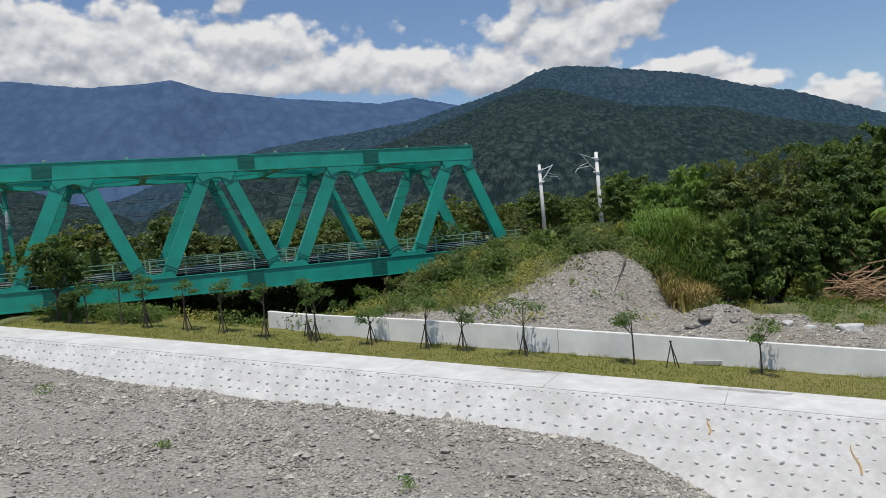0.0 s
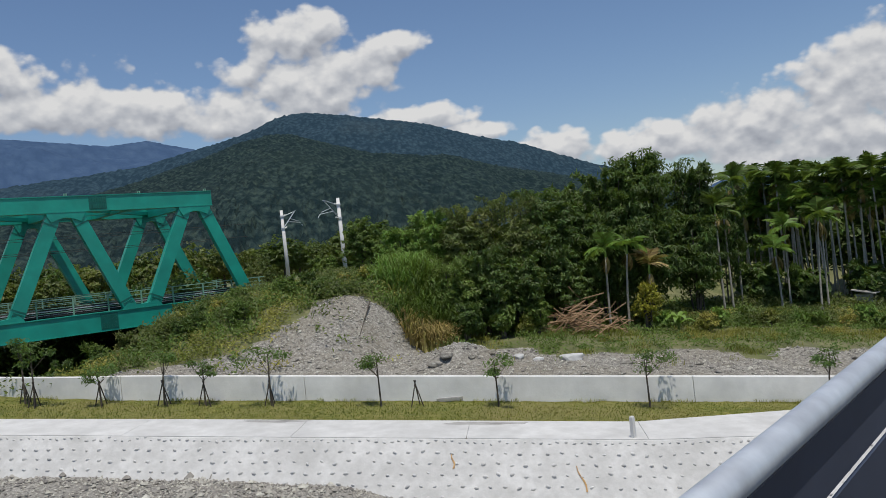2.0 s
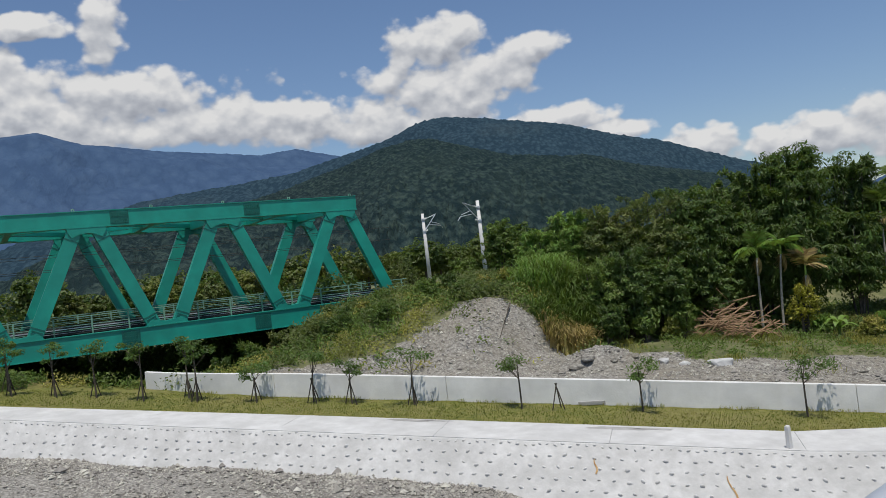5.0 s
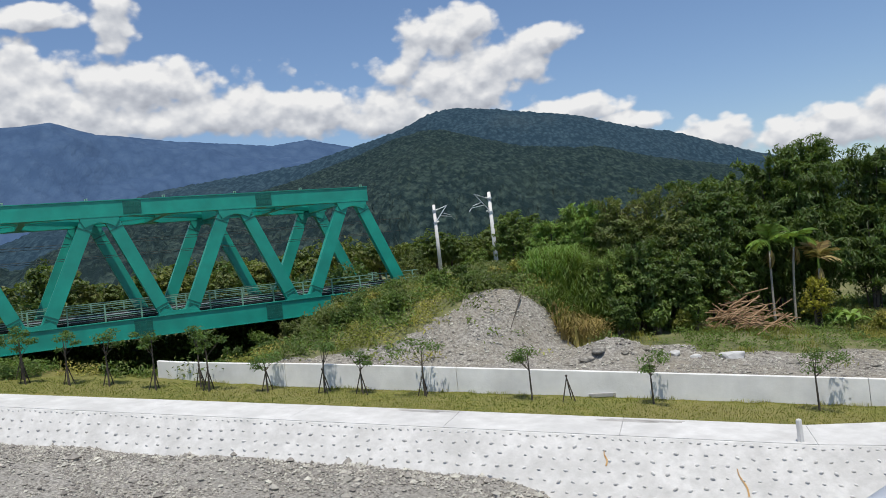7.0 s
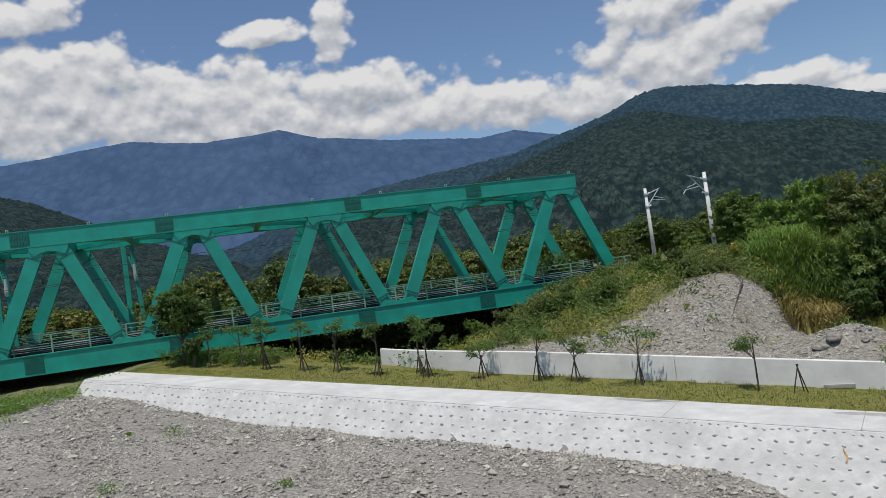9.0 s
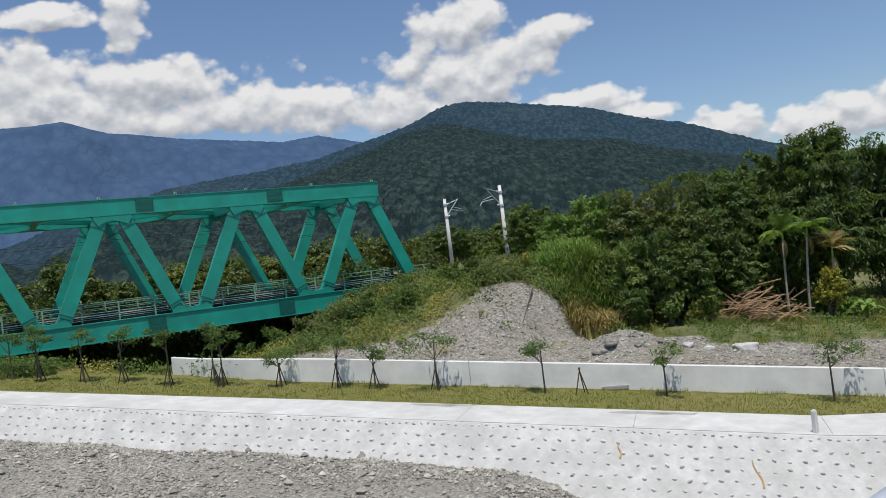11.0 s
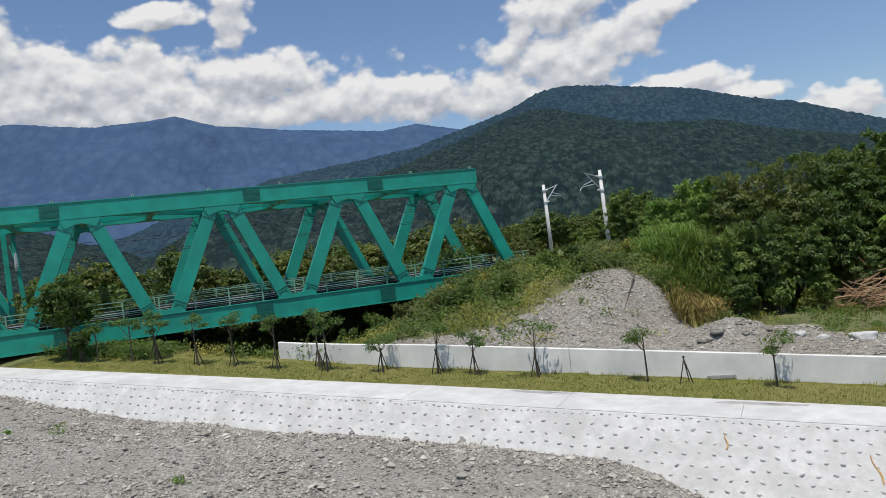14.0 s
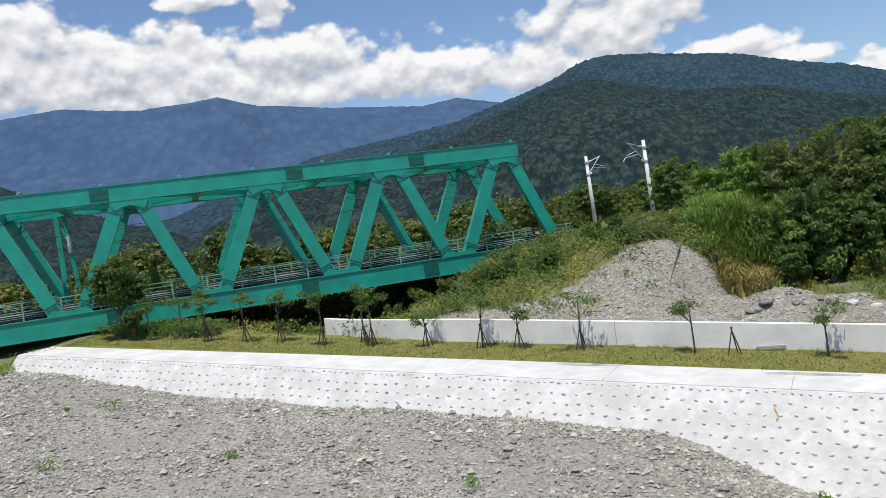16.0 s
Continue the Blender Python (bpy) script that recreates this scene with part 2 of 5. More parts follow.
M["leaf_mid"] = leaf_material("mid_leaves", [(0.3, (0.066, 0.113, 0.018)), (0.55, (0.121, 0.184, 0.030)), (0.75, (0.186, 0.245, 0.049))])
M["leaf_brown"] = leaf_material("brownish_leaves", [(0.3, (0.062, 0.098, 0.018)), (0.55, (0.117, 0.143, 0.031)), (0.75, (0.189, 0.179, 0.047))])
M["leaf_bright"] = leaf_material("bright_grass_leaves", [(0.3, (0.099, 0.190, 0.030)), (0.55, (0.165, 0.272, 0.046)), (0.75, (0.239, 0.338, 0.075))])
M["leaf_yellow"] = leaf_material("yellow_green_leaves", [(0.3, (0.154, 0.168, 0.017)), (0.55, (0.336, 0.308, 0.028)), (0.75, (0.504, 0.434, 0.056))])
M["leaf_dry"] = leaf_material("dry_straw_leaves", [(0.3, (0.250, 0.179, 0.065)), (0.55, (0.406, 0.299, 0.111)), (0.75, (0.562, 0.434, 0.169))])
M["leaf_weed"] = leaf_material("weed_leaves", [(0.25, (0.098, 0.126, 0.020)), (0.45, (0.200, 0.210, 0.034)), (0.58, (0.320, 0.285, 0.060)), (0.75, (0.420, 0.340, 0.105))], scale=0.18)
M["leaf_lawn"] = leaf_material("lawn_blades", [(0.25, (0.096, 0.122, 0.014)), (0.5, (0.156, 0.170, 0.022)), (0.75, (0.270, 0.228, 0.060))], scale=0.3)
M["leaf_belt"] = leaf_material("orchard_leaves", [(0.3, (0.049, 0.083, 0.015)), (0.5, (0.098, 0.131, 0.026)), (0.62, (0.154, 0.163, 0.033)), (0.75, (0.252, 0.206, 0.050))], scale=0.07)
M["leaf_sap"] = leaf_material("sapling_leaves", [(0.3, (0.052, 0.105, 0.021)), (0.7, (0.113, 0.186, 0.040))])
# the greens lean blue: a little haze is mixed into the colour
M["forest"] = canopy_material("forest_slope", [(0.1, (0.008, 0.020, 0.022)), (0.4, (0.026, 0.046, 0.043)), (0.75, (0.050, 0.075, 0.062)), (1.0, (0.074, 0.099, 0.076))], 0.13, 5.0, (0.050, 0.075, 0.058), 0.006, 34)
# same forest farther off: bluer, paler stops hold the haze
M["forest_far"] = canopy_material("upper_forest_haze_tint", [(0.1, (0.016, 0.036, 0.054)), (0.4, (0.028, 0.055, 0.076)), (0.75, (0.042, 0.076, 0.097)), (1.0, (0.058, 0.095, 0.112))], 0.085, 4.0, (0.085, 0.108, 0.105), 0.007, 38)
# the far range's blue is aerial haze painted into the colour
M["hazy"] = canopy_material("distant_range_haze_blue", [(0.0, (0.042, 0.077, 0.145)), (0.4, (0.052, 0.092, 0.165)), (1.0, (0.068, 0.112, 0.187))], 0.02, 7.0, (0.075, 0.115, 0.178), 0.0022, 10)


# ---- mesh helpers ----
class Mesh:
    """Collects vertices and faces for one mesh."""

    def __init__(self):
        self.v, self.f, self.n = [], [], 0

    def add(self, verts, faces):
        verts = np.asarray(verts, float).reshape(-1, 3)
        self.v.append(verts)
        self.f += [tuple(int(i) + self.n for i in face) for face in faces]
        self.n += len(verts)
        return self

    def hexa(self, p):
        """Eight corners: bottom ring then top ring."""
        return self.add(p, [(3, 2, 1, 0), (4, 5, 6, 7), (0, 1, 5, 4), (1, 2, 6, 5), (2, 3, 7, 6), (3, 0, 4, 7)])

    def box(self, x0, x1, y0, y1, z0, z1):
        return self.hexa([(x0, y0, z0), (x1, y0, z0), (x1, y1, z0), (x0, y1, z0), (x0, y0, z1), (x1, y0, z1), (x1, y1, z1), (x0, y1, z1)])

    def beam(self, a, b, wide, deep, side=(0, 1, 0)):
        """A box member from a to b; deep along side, wide across it."""
        a, b, s = Vector(a), Vector(b), Vector(side).normalized()
        d = (b - a).normalized()
        w = d.cross(s).normalized() * wide / 2
        s = w.cross(d).normalized() * deep / 2
        return self.hexa([a - w - s, a + w - s, a + w + s, a - w + s, b - w - s, b + w - s, b + w + s, b - w + s])

    def prism(self, outline, y0, y1):
        """An outline of (x, z) drawn from y0 to y1."""
        k = len(outline)
        pts = [(x, y0, z) for x, z in outline] + [(x, y1, z) for x, z in outline]
        return self.add(pts, [tuple(range(k))[::-1], tuple(range(k, 2 * k))] + [(i, (i + 1) % k, k + (i + 1) % k, k + i) for i in range(k)])

    def tube(self, points, radii, k=8, caps=True):
        rings, pts = [], [Vector(p) for p in points]
        for i, p in enumerate(pts):
            d = (pts[min(i + 1, len(pts) - 1)] - pts[max(i - 1, 0)]).normalized()
            u = d.orthogonal().normalized()
            w = d.cross(u)
            r = radii[i] if isinstance(radii, (list, tuple)) else radii
            rings += [p + (u * math.cos(2 * math.pi * j / k) + w * math.sin(2 * math.pi * j / k)) * r for j in range(k)]
        faces = [(i * k + j, i * k + (j + 1) % k, (i + 1) * k + (j + 1) % k, (i + 1) * k + j) for i in range(len(pts) - 1) for j in range(k)]
        if caps:
            faces += [tuple(range(k))[::-1], tuple(range((len(pts) - 1) * k, len(pts) * k))]
        return self.add([tuple(v) for v in rings], faces)

    def data(self, name, mats, smooth=False):
        me = bpy.data.meshes.new(name)
        me.from_pydata(np.concatenate(self.v).tolist(), [], self.f)
        for m in (mats if isinstance(mats, (list, tuple)) else [mats]):
            me.materials.append(m)
        if smooth:
            me.polygons.foreach_set("use_smooth", [True] * len(me.polygons))
        me.update()
        return me


def part(name, mesh, mat, parent=None, label="", smooth=False, at=None):
    ob = new(name, mesh.data(name, mat, smooth) if isinstance(mesh, Mesh) else mesh)
    if at is not None:
        ob.matrix_basis = at
    if parent:
        ob.parent = parent
    return tagged(ob, label)


def thing(name, label, category, at=(0, 0, 0), group="", kind=""):
    ob = new(name)
    ob.location = at
    return tagged(ob, label, category, group, kind)


def leaves(mesh, centres, normals, length, width, rng, droop=0.3, bend=True):
    """Pointed leaf quads at the centres, roughly facing along the normals."""
    n = len(centres)
    nrm = normals + rng.normal(0, 0.55, (n, 3))
    nrm /= np.linalg.norm(nrm, axis=1)[:, None] + 1e-9
    ax = rng.normal(0, 1, (n, 3))
    ax[:, 2] -= droop * 2
    ax -= nrm * (ax * nrm).sum(1)[:, None]
    ax /= np.linalg.norm(ax, axis=1)[:, None] + 1e-9
    sd = np.cross(nrm, ax)
    ln = (length * rng.uniform(0.6, 1.35, n))[:, None]
    wd = (width * rng.uniform(0.6, 1.3, n))[:, None]
    v = np.stack([centres - ax * ln / 2, centres + sd * wd / 2 + nrm * ln * 0.06, centres + ax * ln / 2, centres - sd * wd / 2 + nrm * ln * 0.06], 1).reshape(-1, 3)
    idx = np.arange(n * 4).reshape(-1, 4) + mesh.n
    mesh.v.append(v)
    mesh.f += [tuple(r) for r in idx.tolist()]
    mesh.n += n * 4
    return mesh


def ball_points(n, rng, upper=0.0):
    p = rng.normal(0, 1, (int(n * (1 + upper)) + 4, 3))
    p /= np.linalg.norm(p, axis=1)[:, None]
    if upper:
        p = p[p[:, 2] > -0.55]
    return p[:n]


def crown(mesh, centre, radii, count, length, width, rng, lumps=14, droop=0.3, core=0.35):
    """A crown of leaf sprays: boughs spread over an uneven body, each a cap of leaves over an open underside."""
    centre, radii = np.array(centre, float), np.array(radii, float)
    big = ball_points(lumps, rng, 0.6)
    big = centre + big * radii * rng.uniform(0.35, 0.72, (len(big), 1))
    br = radii.mean() * rng.uniform(0.26, 0.44, len(big))
    sprays = lumps * 7
    pick = rng.integers(len(big), size=sprays)
    tip = ball_points(sprays, rng)
    sc = big[pick] + tip * br[pick][:, None] * rng.uniform(0.7, 1.2, (sprays, 1))
    sr = radii.mean() * rng.uniform(0.07, 0.17, sprays)
    per = max(6, int(count * 0.86) // sprays)
    p = rng.normal(0, 1, (sprays * per, 3))
    p /= np.linalg.norm(p, axis=1)[:, None]
    p[:, 2] = np.abs(p[:, 2]) * rng.choice((1.0, 1.0, 1.0, -0.6), len(p))
    k = np.repeat(np.arange(sprays), per)
    pos = sc[k] + p * sr[k][:, None] * rng.uniform(0.5, 1.15, (len(p), 1)) * np.array([1.25, 1.25, 0.7])
    leaves(mesh, pos, p + 0.5 * tip[k] + np.array([0, 0, 0.5]), length, width, rng, droop)
    p = ball_points(int(count * 0.14), rng)
    leaves(mesh, centre + p * radii * rng.uniform(core, 0.7, (len(p), 1)), p, length * 1.2, width * 1.2, rng, droop)
    return mesh


def shoots(mesh, stem, base, reach, n, leaf, rng):
    """Arching leafy shoots that stand out of a crown."""
    for _ in range(n):
        a = rng.uniform(0, 6.28)
        r0 = reach * rng.uniform(0.1, 0.5)
        b = np.array(base) + np.array([math.cos(a) * r0, math.sin(a) * r0, 0])
        out, up = reach * rng.uniform(0.15, 0.6), reach * rng.uniform(0.35, 0.8)
        t = np.linspace(0, 1, 26)[:, None]
        line = b + np.array([math.cos(a), math.sin(a), 0]) * out * t ** 2 + np.array([0, 0, up]) * (1.35 * t - 0.55 * t ** 3)
        stem.tube([tuple(line[i]) for i in (0, 8, 16, 25)], [0.03, 0.022, 0.014, 0.006], 4)
        c = np.repeat(line[5:], 5, 0)
        c = c + rng.normal(0, 0.13, c.shape) - np.array([0, 0, 0.1])
        leaves(mesh, c, rng.normal(0, 0.6, c.shape) + np.array([0, -0.4, 0.7]), leaf, leaf * 0.26, rng, 0.9)



# ---- the land: river bed, berm, bank, plain ----
ALONG, ACROSS = np.array([-0.656, 0.755]), np.array([0.755, 0.656])


def xy(s, q):
    return (ALONG[0] * s + ACROSS[0] * q, ALONG[1] * s + ACROSS[1] * q)


def berm_z(s):
    return -1.52 + 0.096 * np.clip(s, -32, 58)


def smooth(a, b, x):
    t = np.clip((np.asarray(x, float) - a) / (b - a), 0, 1)
    return t * t * (3 - 2 * t)


def wavy(x, y, size, seed=0.0):
    """Cheap rolling noise, -1 to 1."""
    a = np.sin(x / size * 1.7 + seed) * np.cos(y / size * 1.3 - seed * 2)
    b = np.sin(x / size * 3.1 - y / size * 2.3 + seed * 3) * 0.5
    c = np.cos(x / size * 5.3 + y / size * 6.1 + seed) * 0.3
    return (a + b + c) / 1.8


WALL_Q, CREST_Q, LAWN_Q = 46.5, 38.0, 41.5


def wall_q(s):
    return WALL_Q + 0.16 * np.clip(s - 26, 0, 40)


def crest_q(s):
    return CREST_Q + 0.16 * np.clip(-5.0 - s, 0, 60)


def lawn_q(s):
    return LAWN_Q + 0.34 * np.clip(-5.0 - s, 0, 9) - 0.02 * np.clip(s - 20, 0, 40)


def bank_foot(s):
    return 47.2 + 13.5 * smooth(13, 1, s) + 34 * smooth(0, -14, s)


def land_z(x, y, v=None):
    """Height of the land; v is the place across the river in which crest and wall lie at fixed values."""
    x, y = np.asarray(x, float), np.asarray(y, float)
    s, q = ALONG[0] * x + ALONG[1] * y, ACROSS[0] * x + ACROSS[1] * y
    if v is None:
        v = np.where(q < crest_q(s), q, np.where(q < wall_q(s), CREST_Q + (q - crest_q(s)) / (wall_q(s) - crest_q(s)) * (WALL_Q - CREST_Q), np.maximum(q, WALL_Q + 0.3)))
    zb = berm_z(s)
    drop = 1.62 - 0.65 * smooth(34, 50, s) + 2.4 * smooth(9.5, 1.0, s) * smooth(28, 37, q)
    bed = zb - drop + 0.16 * wavy(x, y, 5.0) + 0.05 * wavy(x, y, 1.7, 2.0) - 0.5 * smooth(20, -10, q)
    lawn = zb + 0.03 * wavy(x, y, 2.0) + 0.02 - 0.2 * (q < lawn_q(s) - 0.05)
    back = zb + 1.42 - 1.5 * smooth(24, 33, s) + 0.5 * smooth(47, 60, q) + 0.18 * wavy(x, y, 2.6, 1.0) * smooth(47, 49, q)
    back = back + 1.15 * smooth(3.0, 0, np.hypot((s - 4.0) / 1.45, q - 51.0))
    foot = bank_foot(s)
    rise = smooth(0, 1, (q - foot) / (9.5 + 6 * smooth(6, -4, s))) * smooth(19, 34, x - 0.45 * (y - 52))
    bank = back + (np.maximum(4.95, back) - back) * rise + 0.22 * wavy(x, y, 3.0, 4.0) * np.sin(np.pi * np.clip(rise, 0, 1))
    # a low side channel runs below the bridge
    bank = bank - (bank + 0.9) * smooth(27, 34, s) * smooth(48.5, 51.5, q) * smooth(33, 24, x) * smooth(-4, 4, x)
    z = np.where(v > WALL_Q + 0.18, bank, np.where(v > CREST_Q + 0.15, lawn, bed))
    # upstream of the revetment the bed runs into a low weedy bank
    end = smooth(51, 57, s)
    z = np.where(s > 51, z * (1 - end) + (zb - 0.9 + 0.25 * wavy(x, y, 4.0) + 0.9 * smooth(41, 46, q)) * end, z)
    far = smooth(92, 130, y)
    z = z * (1 - far) + (2.6 + 0.4 * wavy(x, y, 30.0)) * far
    out = smooth(110, 170, x)
    return z * (1 - out) + 1.5 * out


def build_ground():
    ss = np.concatenate([[-5200, -1800, -600, -200], np.arange(-110, -32, 6.0), np.arange(-32, 64, 0.55), np.arange(64, 130, 5.0), [180, 400, 1000, 2200, 5200]])
    vs = np.concatenate([[-5200, -1800, -500, -150, -80, -40], np.arange(-20, 6, 3.0), np.arange(6, 37.6, 0.55), [38.05, 38.3], np.arange(38.8, 46.4, 0.55), [46.6, 46.76],
                         np.arange(47.2, 92, 0.55), np.arange(92, 150, 4.0), [200, 400, 1000, 2200, 5200]])
    S, V = np.meshgrid(ss, vs)
    Q = np.where(V < CREST_Q - 8, V, np.where(V < CREST_Q, V + (crest_q(S) - CREST_Q) * (V - CREST_Q + 8) / 8,
                 np.where(V < WALL_Q, crest_q(S) + (V - CREST_Q) / (WALL_Q - CREST_Q) * (wall_q(S) - crest_q(S)), V + (wall_q(S) - WALL_Q) * np.clip((62 - V) / (62 - WALL_Q), 0, 1))))
    X, Y = ALONG[0] * S + ACROSS[0] * Q, ALONG[1] * S + ACROSS[1] * Q
    Z = land_z(X, Y, V)
    rng = np.random.default_rng(3)
    Z += rng.normal(0, 0.02, Z.shape)
    nx, ny = len(ss), len(vs)
    i = np.arange((ny - 1) * (nx - 1))
    r, c = i // (nx - 1), i % (nx - 1)
    a = r * nx + c
    me = bpy.data.meshes.new("ground")
    me.from_pydata(np.stack([X, Y, Z], -1).reshape(-1, 3).tolist(), [], np.stack([a, a + nx, a + nx + 1, a + 1], 1).tolist())
    me.flip_normals()
    for k in ("gravel", "lawn", "rubble", "soil"):
        me.materials.append(M[k])
    mid = lambda G: (G[r, c] + G[r + 1, c + 1]) / 2
    cx, cy, s, v = mid(X), mid(Y), mid(S), mid(V)
    me.polygons.foreach_set("material_index", cover_kind(cx, cy, s, v))
    me.polygons.foreach_set("use_smooth", [True] * len(i))
    tagged(new("ground", me), "grey gravel river bed with grassy berm and weedy bank", "ground", kind="structure")


def cover_kind(cx, cy, s, v):
    """0 gravel, 1 lawn, 2 rubble, 3 weedy soil."""
    slot = np.zeros(len(s), int)
    slot[(v > CREST_Q) & (v <= WALL_Q + 0.2)] = 1
    beyond = v > WALL_Q + 0.2
    slot[beyond] = 3
    n2 = wavy(cx, cy, 3.5, 7.0)
    slide = beyond & (s > 5.5 + 0.8 * n2) & (s < 24.6 + 2.6 * n2 - 1.45 * (v - 47)) & (v < 56.0 + 0.8 * n2)
    level = beyond & (v < 53.5 + 2.5 * n2) & (s < 8)
    skirt = beyond & (v < 48.5 + 0.6 * n2) & (s < 25)
    slot[slide | level | skirt] = 2
    slot[(s > 53 + 1.5 * n2) & (v > 25 + 5 * n2)] = 3
    slot[(cy > 90) | (cx > 120)] = 3
    return slot


build_ground()


def strip(name, edges, s0, s1, step, mat, label, category, parent=None):
    """A long body along the river; edges(s) gives its cross-section as (q, z) pairs, counter-clockwise."""
    m, ss = Mesh(), np.arange(s0, s1 + 0.01, step)
    rows = []
    for s in ss:
        rows.append([(*xy(s, q), z) for q, z in edges(s)])
    k = len(rows[0])
    faces = [(i * k + j, i * k + (j + 1) % k, (i + 1) * k + (j + 1) % k, (i + 1) * k + j) for i in range(len(ss) - 1) for j in range(k)]
    faces += [tuple(range(k))[::-1], tuple(range((len(ss) - 1) * k, len(ss) * k))]
    m.add([p for r in rows for p in r], faces)
    return part(name, m, mat, parent, label)


S0, S1 = -30.0, 53.2


def revet_section(s):
    q, z = crest_q(s), float(berm_z(s))
    return [(q - 4.6, z - 5.0), (q, z - 5.0), (q + 0.02, z + 0.01), (q, z + 0.03), (q - 0.06, z + 0.0), (q - 4.5, z - 4.42)]


revet = strip("revetment", revet_section, S0, S1, 1.04, M["revet"], "", "")
tagged(revet, "white concrete river revetment studded with rows of cobbles", "revetment", kind="structure")


def apron_section(s):
    q0, q1, z = crest_q(s) + 0.02, lawn_q(s), float(berm_z(s))
    return [(q0, z - 0.4), (q1, z - 0.4), (q1, z + 0.07), (q0, z + 0.055)]


# the apron is cast in slabs with open joints
apron = thing("apron", "white concrete path along the top of the revetment", "path", kind="structure")
edges_s = np.arange(S0, S1, 8.32)
for a in edges_s:
    strip("slab", apron_section, a + 0.008, min(a + 8.312, S1), 1.038, M["concrete"], "", "", apron)


def wall_section(s):
    q, z = float(wall_q(s)), float(berm_z(s))
    h = 1.45 - 0.3 * float(smooth(22, 34, s))
    return [(q, z - 0.5), (q + 0.55, z - 0.5), (q + 0.35, z + h - 0.03), (q + 0.32, z + h), (q + 0.08, z + h), (q + 0.05, z + h - 0.03)]


retaining = thing("retaining_wall", "low grey concrete retaining wall behind the grass", "wall", kind="structure")
WALL_JOINTS = [-30, -20, -8.9, 2, 13, 24, 34]
for a, b in zip(WALL_JOINTS, WALL_JOINTS[1:]):
    strip("wall_panel", wall_section, a + 0.015, b - 0.015, (b - a - 0.03) / 10, M["wallcon"], "", "", retaining)


# ---- mountains ----
def profile(stops, az):
    a = [p[0] for p in stops]
    return np.interp(az, a, [p[1] for p in stops])


def fbm(az, depth, seed, octaves=4):
    out = np.zeros(np.broadcast(az, depth).shape)
    rng = np.random.default_rng(seed)
    amp, fr = 1.0, 1.0
    for _ in range(octaves):
        p = rng.uniform(0, 6.28, 4)
        out += amp * np.sin(az * fr * 0.22 + p[0] + 1.3 * np.sin(depth * fr * 2.1 + p[1])) * np.cos(depth * fr * 3.3 + p[2] + 0.8 * np.sin(az * fr * 0.13 + p[3]))
        amp, fr = amp * 0.55, fr * 1.93
    return out


def mountain(name, label, stops, near, far, az0, az1, mat, seed, rough, base=0.0, ridge=1.0, tops=2.0):
    az = np.arange(az0, az1 + 0.01, 0.16)
    dp = np.linspace(0, 1.25, 90)
    A, D = np.meshgrid(az, dp)
    R = near + (far - near) * D
    crest = np.tan(np.radians(profile(stops, A))) * far + 8.2
    shape = np.where(D <= 1, np.power(np.clip(D, 0, 1), ridge), 1 - (D - 1) * 1.6)
    spurs = fbm(A, D, seed)
    Z = base + (crest - base) * shape + rough * spurs * np.clip(D * 3, 0, 1) * np.clip((1.02 - D) * 4, 0.04, 1)
    # treetops roughen slopes and skyline
    Z = Z + np.random.default_rng(seed + 1).normal(0, tops, Z.shape)
    X, Y = R * np.sin(np.radians(A)), R * np.cos(np.radians(A))
    nx, ny = len(az), len(dp)
    i = np.arange((ny - 1) * (nx - 1))
    a = i // (nx - 1) * nx + i % (nx - 1)
    me = bpy.data.meshes.new(name)
    me.from_pydata(np.stack([X, Y, Z], -1).reshape(-1, 3).tolist(), [], np.stack([a, a + 1, a + nx + 1, a + nx], 1).tolist())
    me.materials.append(mat)
    me.polygons.foreach_set("use_smooth", [True] * len(me.polygons))
    tagged(new(name, me), label, "mountain", kind="structure")


NEAR_RIDGE = [(-4, 0.6), (2, 2.0), (8, 4.2), (14.6, 5.85), (20.3, 6.45), (24.3, 6.85), (27.8, 7.65), (30.9, 8.35), (32, 8.7), (33.8, 9.4), (35.6, 9.52), (38.8, 9.0),
              (40.2, 8.75), (43.9, 7.96), (46.9, 6.85), (47.6, 6.65), (49.5, 6.2), (54.7, 4.05), (62, 1.2), (75, 0.6), (100, 0.4)]
FAR_RIDGE = [(-40, 8.0), (-20, 9.0), (-8.8, 9.85), (-5.2, 10.25), (-0.9, 10.8), (4, 10.25), (8.9, 10.5), (11.5, 9.55), (12.8, 9.56), (16.6, 9.05), (22.6, 8.35), (25, 8.48),
             (27.8, 7.75), (34, 6.0), (50, 1.5), (90, 0.5)]
LEFT_RIDGE = [(-40, 9.5), (-20, 9.2), (-9, 8.05), (-7.2, 7.45), (-4.4, 6.1), (-1, 4.4), (3, 2.6), (6, 1.0), (8, 0.2)]
mountain("far_mountain_range", "mountain range under the clouds, haze blue in its colour", FAR_RIDGE, 2900, 4300, -38, 80, M["hazy"], 5, 70, base=2, ridge=0.75, tops=1.0)
FRONT_HILL = [(2, 0.6), (8, 2.4), (14, 4.3), (20, 5.0), (24.3, 5.9), (28, 6.9), (31, 7.95), (33, 8.3), (34.5, 8.15), (37, 7.3), (41, 6.0), (46, 4.9), (51, 3.9), (56, 2.6), (64, 0.8), (70, 0.3)]
mountain("forested_mountain", "dark green forested mountain with a rounded summit, tinted haze blue", NEAR_RIDGE, 1500, 2700, -4, 98, M["forest_far"], 11, 24, base=2, ridge=0.8, tops=1.7)
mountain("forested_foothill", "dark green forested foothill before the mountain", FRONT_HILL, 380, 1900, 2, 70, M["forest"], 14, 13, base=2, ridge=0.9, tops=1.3)
